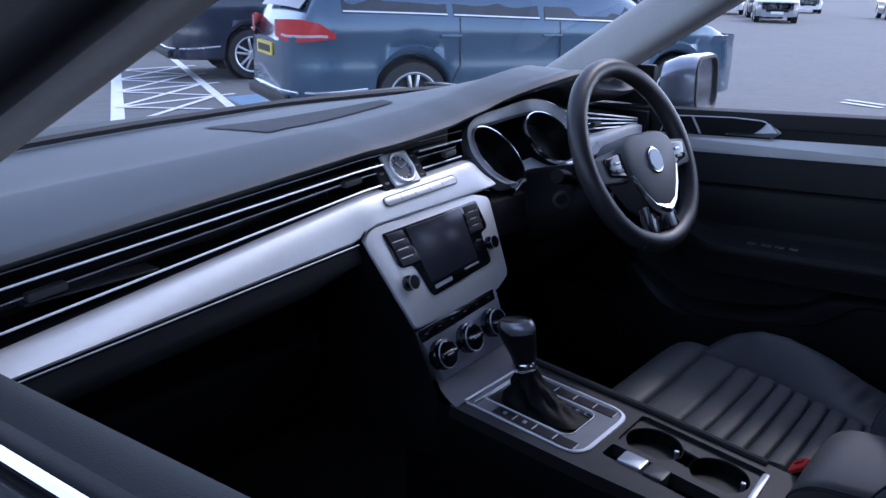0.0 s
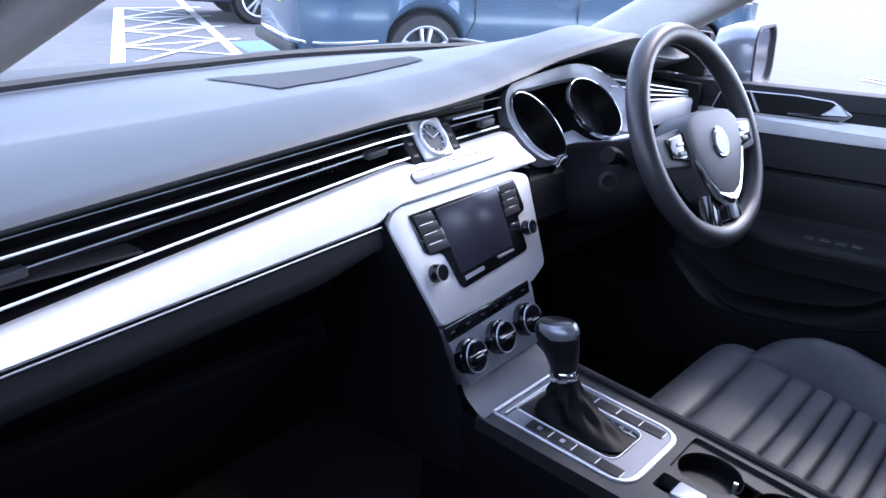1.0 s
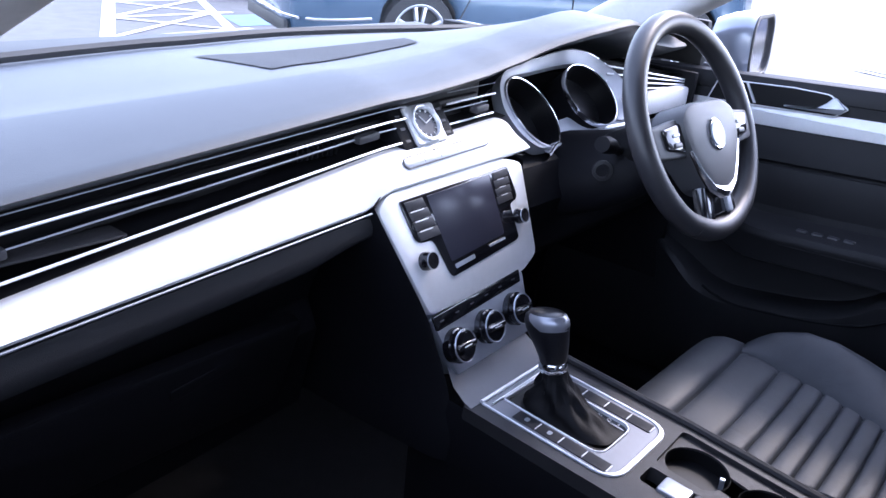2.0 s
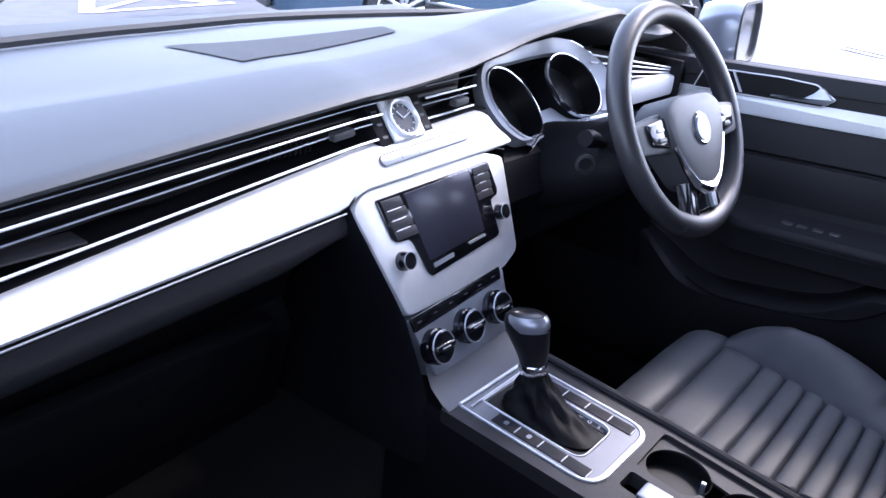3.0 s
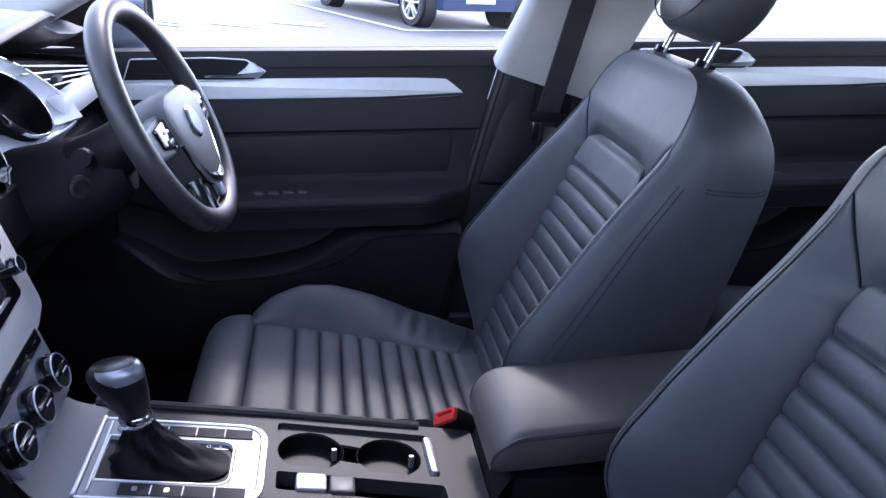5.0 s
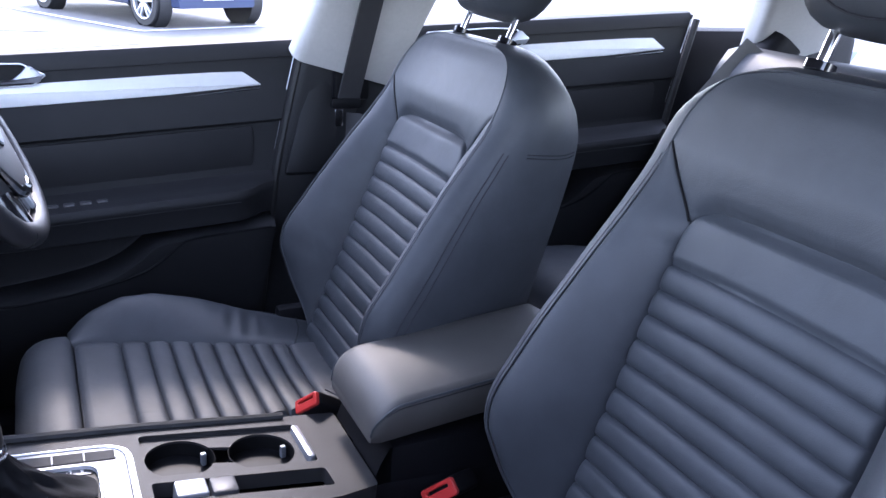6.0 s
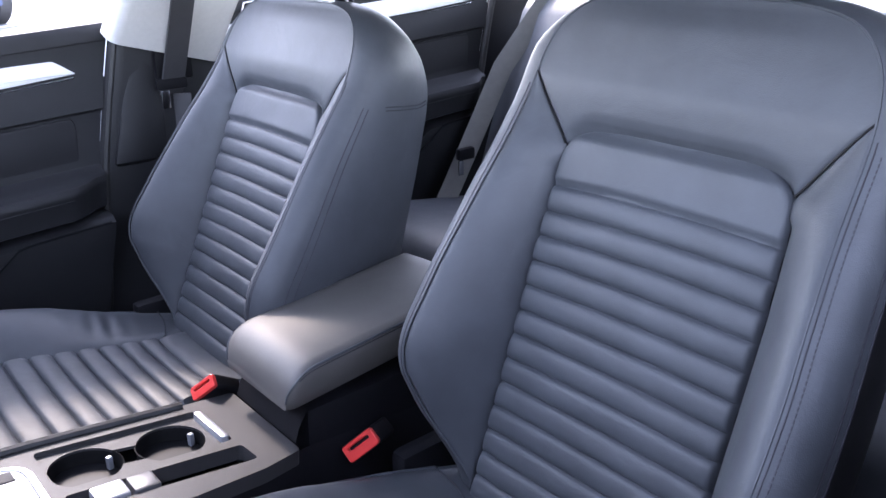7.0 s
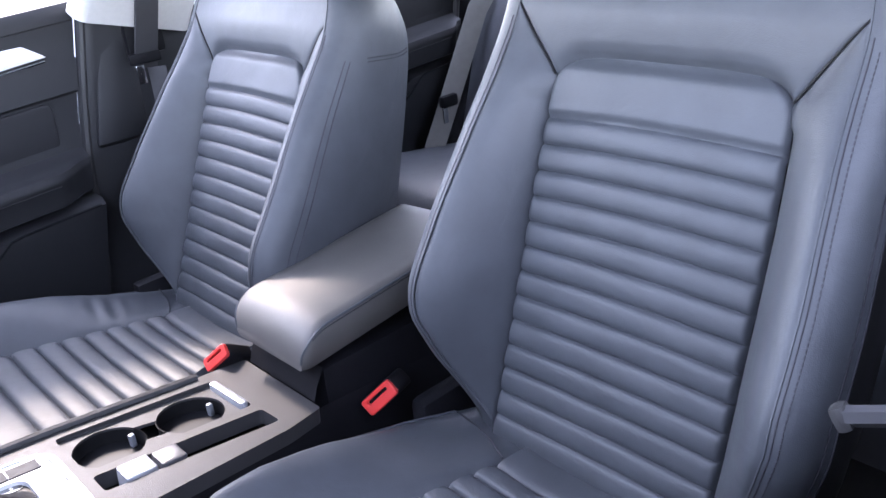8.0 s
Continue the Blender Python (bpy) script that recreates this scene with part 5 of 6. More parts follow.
    part("back_shell", sheet(shell), DARK, th, "dark moulded seat back")
    # headrest
    hp = at(0, 0.588, -0.020)
    rows = []
    for t in np.linspace(0, 1, 18):
        a = -math.pi / 2 + math.pi * t
        rows.append([hp + SV * (0.118 + 0.085 * math.sin(a)) + NV * (0.052 * math.cos(a) ** 0.6 * math.sin(b) * (1 - 0.2 * math.cos(b)) + 0.010)
                     + Vector(((0.135 - 0.015 * t) * abs(math.cos(a)) ** 0.45 * (1 if math.cos(b) > 0 else -1) * abs(math.cos(b)) ** 0.7, 0, 0)) for b in np.linspace(0, 2 * math.pi, 32, endpoint=False)])
    hr = part("headrest", sheet(rows, loop=True), LEATHER, th, "padded leather headrest", 60)
    part("seam", tube([hp + SV * (0.118 + 0.08 * math.sin(a)) + NV * 0.0605 * 1 + Vector((0.10 * math.cos(a), 0, 0)) - NV * 0.006 for a in np.linspace(math.pi, 2 * math.pi, 20)], 0.0012, 5), STITCH, hr)
    for u in (-0.076, 0.076):
        foot = hp + Vector((u, 0, 0))
        part("post", tube([foot - SV * 0.03, foot + SV * 0.06], 0.0055, 12), CHROME, hr, "chrome headrest post")
        part("post_guide", lathe([(0.0145, -0.006), (0.0145, 0.002), (0.0130, 0.004), (0.008, 0.0045), (0.0057, 0.003)], axes(foot + SV * 0.002, (1, 0, 0), NV * -1), 24, caps=False), BLACK, th, "black headrest guide")

    # seat cushion: y runs forward from the backrest
    def cush(u, y, h):
        return Vector((o.x + u, o.y + y, tall + h + 0.055 * (y - 0.2)))

    def cw(y):
        return interp(y, [0.0, 0.05, 0.1, 0.136, 0.17, 0.2, 0.235, 0.27, 0.31, 0.385], [0.085, 0.09, 0.102, 0.112, 0.122, 0.132, 0.143, 0.152, 0.159, 0.168])

    def cw_in(y):
        return interp(y, [0.0, 0.1, 0.2, 0.31, 0.385], [0.135, 0.142, 0.150, 0.160, 0.168]) if mirror > 0 else cw(y)

    lines = [0.048, 0.076, 0.106, 0.137, 0.169, 0.202, 0.235, 0.271, 0.312, 0.382]
    rows = []
    near = [q + e for q in lines[:-1] for e in (-0.014, -0.009, -0.005, -0.003, -0.0015, 0, 0.0015, 0.003, 0.005, 0.009, 0.014)] + [0.368, 0.374, 0.378, 0.381]
    for y in sorted([*np.linspace(-0.04, 0.3825, 30), *near]):
        a = max([q for q in lines if q <= y], default=-0.02)
        b = min([q for q in lines if q > y], default=0.3826)
        t = abs(2 * (y - a) / max(0.01, b - a) - 1)
        row = []
        for f in np.linspace(-1, 1, 33):
            w = cw_in(y) if f * mirror < 0 else cw(y)
            e = min(1, (1 - abs(f)) * w / 0.008)
            g = (0.0058 * t ** 9 + 0.0026 * t ** 2) * (1 + 0.3 * noise.noise(Vector((f * 1.5, y * 15, mirror * 4.0))))
            h = (0.007 - g) * math.sqrt(max(0, 1 - (1 - e) ** 2)) - 0.009 * (1 - e) ** 2 - 0.005 * (1 - f * f) + 0.0015 * noise.noise(Vector((f * 2, y * 20, 2.0 + mirror)))
            row.append(cush(f * w, y, h))
        rows.append(row)
    rows.append([p + Vector((0, -0.002, -0.05)) for p in rows[-1]])
    part("cushion_insert", sheet(rows), LEATHER, th, "ribbed dark leather seat centre", 60)
    # thigh extension in front of the ribbed part
    rows = []
    for y, h in ((0.386, -0.05), (0.3835, -0.004), (0.386, 0.002), (0.392, 0.006), (0.402, 0.0085), (0.416, 0.0085), (0.432, 0.006), (0.446, 0.0), (0.458, -0.010), (0.467, -0.024), (0.472, -0.042), (0.473, -0.065), (0.468, -0.095), (0.46, -0.12)):
        rows.append([cush(0.222 * f + 0.0, y - 0.012 * abs(f) ** 4 * (y > 0.40), h - 0.020 * max(0, abs(f) - 0.80) ** 1.5 / 0.0894 - 0.004 * (1 - f * f)) for f in np.linspace(-1, 1, 33)])
    ext = part("cushion_extension", sheet(rows), LEATHER, th, "smooth padded thigh extension", 60)
    for d in (-1, 1):
        part("extension_side", sheet([[r[0 if d < 0 else -1] for r in rows], [r[0 if d < 0 else -1] + Vector((-d * 0.01, -0.004, -0.06)) for r in rows]]), LEATHER, ext)
        rows2, seam = [], []
        inboard = d == -mirror
        for y in [*np.linspace(-0.04, 0.03, 8), *np.linspace(0.035, 0.18, 37), *np.linspace(0.188, 0.389, 24)]:
            w = (cw_in if inboard else cw)(max(0, y))
            H = (0.046 if inboard else 0.056) * interp(y, [-0.04, 0.02, 0.09, 0.17, 0.25, 0.30, 0.35, 0.375, 0.389], [-0.25, -0.05, 0.28, 0.74, 1.0, 0.95, 0.56, 0.24, -0.02])
            W = interp(y, [-0.04, 0.06, 0.2, 0.32, 0.36, 0.389], [0.215, 0.236, 0.250, 0.246, 0.238, 0.222]) - (0.012 if inboard else 0)
            row = []
            for g in np.linspace(0, 1, 17):
                h = -0.010 * max(0, 1 - g / 0.12) ** 2 + H * math.sin(min(1, g / 0.82) * math.pi / 2) ** 1.25 - (0.006 + 0.3 * max(0, H)) * max(0, (g - 0.8) / 0.2) ** 2
                h += 0.002 * noise.noise(Vector((g * 2.5, y * 16, d + 4.0 * mirror))) * math.sin(math.pi * g)
                if not inboard:     # sitting creases at the rear of the outer bolster
                    h += 0.0026 * math.exp(-((y - 0.105) / 0.035) ** 2) * math.sin((y + 0.035 * g) * 2 * math.pi / 0.030) * math.sin(math.pi * g) ** 2
                row.append(cush(d * lerp(w, W, g), y, h))
            last = row[-1]
            seam.append(last + Vector((d * 0.0006, 0, 0.0006)))
            row += [last + Vector((d * 0.008, 0, -0.012)), last + Vector((d * 0.011, 0, -0.03)), last + Vector((d * 0.007, 0, -0.075)), last + Vector((-d * 0.01, 0, -0.13))]
            rows2.append(row)
        rows2.append([p + Vector((-d * 0.004, 0.006, -0.03)) for p in rows2[-1]])
        b = part("cushion_bolster", sheet(rows2), LEATHER, th, "smooth raised cushion bolster", 60)
        part("piping", tube(seam[3:], 0.0015, 6), LEATHER, b, "raised piping along the cushion edge")
        part("seam", tube([cush(d * 0.086, 0.035, 0.004), cush(d * 0.115, 0.022, 0.006), cush(d * 0.145, 0.012, 0.006), cush(d * 0.19, 0.004, 0.003)], 0.0012, 5), STITCH, b, "short rear seam of the cushion")
    part("seat_base", box((o.x, o.y + 0.20, tall - 0.17), (0.44, 0.44, 0.16), 0.02), DARK, th, "dark seat base")
    for d in (-1, 1):
        part("hinge_cover", box((o.x + d * 0.235, o.y - 0.03, tall - 0.07), (0.03, 0.12, 0.14), 0.012), DARK, th)
    for u in (-0.18, 0.18):
        part("seat_rail", box((o.x + u, o.y + 0.2, 0.30), (0.04, 0.62, 0.10), 0.008), DARK, th)
    return th


seat((0.342, -0.421, 0.586), 1, 0.600, 0.42)
seat((-0.3675, -0.472, 0.615), -1, 0.629, 0.35)


# belt buckles between the seats
def buckle(at, along, facing, label, size=1.0):
    """A belt buckle: along runs with the slot, facing points out of the release button."""
    th = thing("belt_buckle", at, label, "belt buckle", "belt buckles")
    f = Vector(facing).normalized()
    x = (Vector(along) - f * Vector(along).dot(f)).normalized()
    m = axes(at, x, f.cross(x)) @ Matrix.Scale(size, 4)
    part("stalk", slab(rrect(0.034, 0.016, 0.005), -0.14, -0.04, m, 0.003), DARK, th)
    b = part("housing", slab(rrect(0.056, 0.028, 0.006), -0.060, -0.003, m, 0.003), DARK, th, "dark buckle housing")
    part("release_button", ring(rrect(0.053, 0.025, 0.005), rrect(0.036, 0.0045, 0.002, cy=0.004), -0.006, 0.004, m, 0.0015), RED, b, "bright red release button")
    part("tongue_slot", slab(rrect(0.040, 0.008, 0.001, cy=0.004), -0.008, -0.005, m), GRILLE, b, "dark tongue slot")
    return th


buckle((0.126, -0.318, 0.656), (-0.029, -0.033, 0.031), (-0.20, 0.80, 0.55), "red-topped seat belt buckle beside the driver's cushion", 0.78)
buckle((-0.090, -0.420, 0.630), (-0.49, -0.59, 0.64), (-0.52, 0.76, 0.31), "red-topped seat belt buckle beside the passenger's cushion", 0.9)


# ---- doors ----
LEATHER_DOOR = mat("door_leather", (0.0145, 0.0148, 0.017), 0.55, var=0.12, scale=30, bump=0.2, grain=900, spots=1, spec=0.3)


POCKET = [0.690, 0.686, 0.655, 0.634, 0.617, 0.610, 0.606, 0.618, 0.643, 0.674, 0.69, 0.69]


def door(s, dy, dz, label, front=0.60, pane=False):
    """A car door seen from inside. s: side of the car; dy, dz: how far it is moved from the front door's place."""
    th = thing("door", (s * 0.84, -0.1 + dy, 0.35), label, "car door", "car doors")

    def up(y):
        return dz + 0.055 * (0.07 - y + dy)

    def rear(z):
        return interp(z - dz, [0.35, 0.525, 0.665, 0.81, 0.914, 1.05, 1.1], [-0.355, -0.404, -0.422, -0.440, -0.462, -0.494, -0.498]) + dy

    rows = []
    n = 44
    for i in range(n + 1):
        t = i / n
        y = lerp(front, -0.49 + dy, t)
        q = y - dy
        u = up(y)
        arm = smooth((0.16 - q) / 0.16)
        zs = 1.034 + u
        za = 0.766 + u + 0.05 * smooth((q - 0.02) / 0.2)
        zb = za - 0.070
        zp = curve(q, [-0.49, -0.262, -0.215, -0.178, -0.10, -0.03, 0.05, 0.10, 0.146, 0.21, 0.26, 0.6], POCKET) + u
        A, Pk = 0.068 * arm * lerp(0.3, 1, smooth((q + 0.485) / 0.07)), 0.075 * smooth((0.30 - q) / 0.2)
        sec = [(0.885, zs - 0.05), (0.88, zs - 0.004), (0.862, zs - 0.001), (0.85, zs - 0.012), (0.842, zs - 0.012), (0.832, zs + 0.002), (0.815, zs + 0.004), (0.800, zs), (0.794, zs - 0.010), (0.793, zs - 0.03), (0.795, 1.002 + u), (0.794, 0.95 + u), (0.789, 0.935 + u), (0.784, 0.888 + u),
               (0.783, 0.882 + u), (0.790, 0.876 + u), (0.790, 0.82 + u), (0.784, za + 0.012), (0.776 - 0.1 * A, za + 0.004), (0.775 - 0.6 * A, za + 0.001), (0.775 - 0.92 * A, za - 0.003), (0.775 - A, za - 0.012), (0.775 - A, za - 0.020), (0.776 - A, za - 0.022), (0.776 - 0.96 * A, zb + 0.008), (0.78 - 0.7 * A, zb),
               (0.79, zb - 0.008), (0.797, zp + 0.012), (0.795, zp + 0.004), (0.785 - Pk * 0.8, zp + 0.002), (0.785 - Pk, zp - 0.008), (0.785 - Pk, zp - 0.02), (0.79 - 0.85 * Pk, zp - 0.08), (0.79 - 0.6 * Pk, 0.44 + dz), (0.80, 0.36 + dz), (0.84, 0.34 + dz)]
        row = []
        for x, z in sec:
            yy = y
            r = rear(z)
            yy = lerp(front, r, t)
            row.append((s * x, yy, z))
        rows.append(row)
    part("door_panel", sheet(rows), DOORP, th, "dark moulded inner door panel")
    part("sill_seal", tube([(s * 0.846, y, 1.034 + up(y) - 0.004) for y in np.linspace(front, -0.47 + dy, 14)], 0.004, 6), CHROME, th, "bright window seal")
    rows = [[(s * 0.886, y, z) for z in (0.36 + dz, 0.6 + dz, 0.8 + dz, 1.02 + up(y))] for y in np.linspace(front, -0.49 + dy, 10)]
    rows = [[(s * (0.886 + 0.03 * math.sin(k * 1.0)), p[1], p[2]) for k, p in enumerate(r)] for r in rows]
    part("outer_skin", sheet(rows), PAINT_OWN, th, "pale metallic outer skin")
    rows = [[p + Vector((0, -0.002, 0)) for p in (Vector((s * 0.79, rear(z), z)), Vector((s * 0.835, rear(z) - 0.004, z)), Vector((s * 0.885, rear(z) - 0.004, z)))] for z in np.linspace(0.36 + dz, 1.06 + dz, 16)]
    part("door_edge", sheet(rows), RUBBER, th, "black door edge seal")
    part("edge_seal", tube([(s * 0.784, rear(zz) - 0.010, zz) for zz in np.linspace(0.38 + dz, 1.05 + dz, 20)], 0.0085, 8), RUBBER, th, "black rubber seal along the door edge")
    part("edge_line", tube([(s * 0.791, rear(zz) + 0.001, zz) for zz in np.linspace(0.80 + dz, 1.05 + dz, 12)], 0.0012, 5), SATIN, th, "pale line along the door edge")
    m = axes((s * 0.7965, 0, 0), (0, -s, 0), (0, 0, 1))

    def flat(pts):
        return [(-s * y, z + up(y)) for y, z in pts]

    m2 = axes((s * 0.7895, 0, 0), (0, -s, 0), (0, 0, 1))
    ins = rounded(flat([(min(front - 0.05, 0.30 + dy), 0.872), (-0.402 + dy, 0.874), (-0.408 + dy, 0.86), (-0.402 + dy, 0.765), (min(front - 0.05, 0.26 + dy), 0.775)]), 0.018, 4)
    part("insert_panel", slab(ins, -0.006, 0.0035, m2, 0.003), LEATHER_DOOR, th, "dark padded door insert")
    # silver strip and the handle set into it
    strip = [(front - 0.02, 0.949), (front - 0.02, 0.990), (0.135 + dy, 0.990), (-0.030 + dy, 0.989), (-0.33 + dy, 0.983), (-0.388 + dy, 0.980), (-0.425 + dy, 0.952), (-0.25 + dy, 0.946), (0.0 + dy, 0.945)]
    bm = slab(rounded(flat(strip), 0.004, 2), -0.004, 0.004, m, 0.002)
    for v in bm.verts:
        v.co.x += s * 0.20 * (v.co.z - 0.972 - up(v.co.y))
    part("trim_strip", bm, SILVER, th, "brushed silver door trim")
    part("trim_line", tube([(s * 0.7925, y, z + up(y)) for y, z in ((front - 0.02, 0.942), (0.0 + dy, 0.938), (-0.25 + dy, 0.939), (-0.42 + dy, 0.945))], 0.002, 6), CHROME, th)
    recess = [(0.22 + dy, 0.980), (0.205 + dy, 1.022), (0.06 + dy, 1.024), (-0.005 + dy, 1.020), (-0.044 + dy, 0.997), (-0.022 + dy, 0.980)]
    ro = rounded(flat(recess), 0.004, 2)
    hs = part("handle_recess", slab(ro, 0.003, 0.0055, m), GRILLE, th, "black handle recess")
    part("recess_frame", ring(ro, inset(ro, 0.0022), 0.003, 0.0085, m, 0.0008), BRIGHT, hs, "satin recess frame")
    part("recess_divider", slab(flat([(0.128 + dy, 0.985), (0.150 + dy, 1.023), (0.146 + dy, 1.023), (0.123 + dy, 0.985)]), 0.003, 0.009, m), BRIGHT, hs)
    part("door_handle", slab(rounded(flat([(0.070 + dy, 0.990), (0.012 + dy, 0.992), (-0.004 + dy, 1.004), (-0.013 + dy, 1.015), (-0.020 + dy, 1.014), (-0.039 + dy, 0.997), (-0.032 + dy, 0.986), (0.070 + dy, 0.987)]), 0.002, 3), 0.006, 0.014, m, 0.002), SATIN, hs, "bright door handle")
    # window switches and the armrest seam
    for k in range(4):
        y = -0.03 + dy - 0.028 * k
        part("window_switch", slab(rrect(0.013, 0.020, 0.003), 0, 0.006, axes((s * 0.742, y, 0.767 + up(y)), (s, 0, 0), (0, s, 0)) if s > 0 else axes((s * 0.742, y, 0.767 + up(y)), (1, 0, 0), (0, 1, 0)), 0.002), BUTTON, th, "grey window switch")
    part("seam", tube([(s * 0.7065, y, 0.766 + up(y) - 0.021) for y in np.linspace(0.0 + dy, -0.36 + dy, 16)], 0.0012, 5), DOORP, th, "stitched armrest edge")
    part("pocket_edge", tube([(s * (0.712), y, curve(y - dy, [-0.49, -0.262, -0.215, -0.178, -0.10, -0.03, 0.05, 0.10, 0.146, 0.21, 0.26, 0.6], POCKET) + up(y) - 0.003) for y in np.linspace(0.12 + dy, -0.42 + dy, 30)], 0.003, 6), DARK, th)
    return th


door(1, 0, 0, "dark car door with silver trim strip beside the steering wheel")
pd = door(-1, 0, 0, "dark car door with its window lowered, beside the seat")
part("door_lever", tube([(-0.780, -0.428, 0.905), (-0.73, -0.415, 0.886), (-0.669, -0.402, 0.866)], 0.0095, 6, flat=0.75), BUTTON, pd, "grey angular lever on the door")
part("lever_tip", box((0, 0, 0), (0.012, 0.016, 0.019), 0.005, axes((-0.667, -0.4015, 0.8650), (1, 0.25, -0.65), (0, 1, 0))), CONSOLE, pd, "bright lever end")
pd.location.x += 0.022
for s in (-1, 1):
    door(s, -0.98, 0.068, "dark rear car door with pale trim behind the front seat", front=-0.71)

# ---- belts ----
for s in (-1, 1):
    th = thing("seat_belt", (s * 0.74, -0.6, 0.9), "black seat belt hanging on the door pillar", "seat belt", "seat belts")
    rows = []
    for t in np.linspace(0, 1, 12):
        c = Vector((s * lerp(0.612, 0.742, t), lerp(-0.620, -0.580, t), lerp(1.31, 0.93, t)))
        rows.append([c + Vector((-s * 0.004 * k, dy, 0)) for k, dy in ((0, -0.023), (1, -0.022), (1, 0.022), (0, 0.023))])
    part("webbing", sheet(rows, loop=True), WEBBING, th, "black belt webbing")
    part("webbing", tube([(s * 0.728, -0.595, 0.93), (s * 0.70, -0.58, 0.7), (s * 0.70, -0.56, 0.40)], 0.018, 6, flat=0.12), WEBBING, th)
    part("tongue", box((s * 0.732, -0.578, 0.950), (0.014, 0.062, 0.022), 0.006), DARK, th, "dark belt tongue")
    part("tongue_blade", box((s * 0.726, -0.562, 0.922), (0.003, 0.016, 0.034), 0.001), CHROME, th, "bright steel tongue blade")
    part("belt_slot", box((s * 0.768, -0.60, 0.98), (0.02, 0.075, 0.06), 0.008), DARK, th)

# ---- rear bench ----
BENCH = thing("rear_bench", (0, -1.3, 0.3), "dark leather rear bench behind the front seats", "rear seat")
for x0, x1 in ((-0.68, -0.19), (-0.185, 0.185), (0.19, 0.68)):
    rows = []
    for y, z in ((-0.93, 0.40), (-0.915, 0.56), (-0.925, 0.60), (-0.96, 0.622), (-1.1, 0.615), (-1.3, 0.585), (-1.42, 0.57)):
        rows.append([(lerp(x0, x1, u), y, z + 0.012 * (1 - abs(2 * u - 1) ** 4)) for u in np.linspace(0, 1, 12)])
    part("bench_cushion", sheet(rows), LEATHER, BENCH, "smooth leather bench cushion", 60)
    rows = []
    for y, z in ((-1.30, 0.57), (-1.32, 0.62), (-1.40, 0.85), (-1.47, 1.02), (-1.50, 1.06), (-1.55, 1.07), (-1.60, 1.05), (-1.62, 0.9)):
        rows.append([(lerp(x0, x1, u), y + 0.02 * (1 - abs(2 * u - 1) ** 4), z) for u in np.linspace(0, 1, 12)])
    part("bench_back", sheet(rows), LEATHER, BENCH, "smooth leather bench backrest", 60)
for s in (-1, 1):
    side = part("bench_side", bar((s * 0.72, -1.32, 0.54), (s * 0.68, -1.66, 1.08), 0.09, 0.10, 0.03, up=(s, 0, 0)), DARK, BENCH, "dark leather bench side bolster")
    belt = part("rear_belt", tube([(s * 0.60, -1.50, 1.08), (s * 0.645, -1.37, 0.90), (s * 0.665, -1.27, 0.70), (s * 0.67, -1.20, 0.58)], 0.024, 8, flat=0.1), WEBBING_GREY, BENCH, "grey rear belt webbing")
    part("tongue", box((s * 0.655, -1.258, 0.705), (0.02, 0.05, 0.03), 0.008), DARK, belt, "dark belt tongue")
    part("tongue_blade", box((s * 0.645, -1.235, 0.675), (0.004, 0.014, 0.036), 0.001), CHROME, belt)

# ---- wing mirror ----
for s in (1,):
    th = thing("wing_mirror", (s * 0.98, 0.24, 0.97), "pale wing mirror outside the driver's window", "wing mirror")
    mm = axes((s * 1.0, 0.205, 1.065), (1, 0.12, 0), (0, 0.05, 1))
    o = rrect(0.20, 0.135, 0.045, 6)
    rows = []
    for k, (f, d) in enumerate(((1.0, 0.0), (1.04, -0.012), (1.0, -0.05), (0.8, -0.085), (0.4, -0.10))):
        rows.append([mm @ Vector((p[0] * f, p[1] * f, d)) for p in o])
    b = sheet(rows, loop=True)
    cap(b, rows[-1])
    part("housing", b, PAINT_OWN, th, "pale painted mirror housing")
    part("mirror_rim", ring(o, inset(o, 0.010), -0.01, 0.004, mm, 0.002), RUBBER, th, "black mirror rim")
    part("mirror_glass", slab(inset(o, 0.009), -0.012, -0.004, mm), CHROME, th, "bright mirror glass")
    part("mirror_arm", tube([(s * 0.93, 0.26, 1.0), (s * 0.84, 0.30, 1.01)], 0.022, 10), RUBBER, th)
    part("sail", box((s * 0.835, 0.34, 1.07), (0.02, 0.16, 0.09), 0.006), RUBBER, th, "black mirror corner cover")


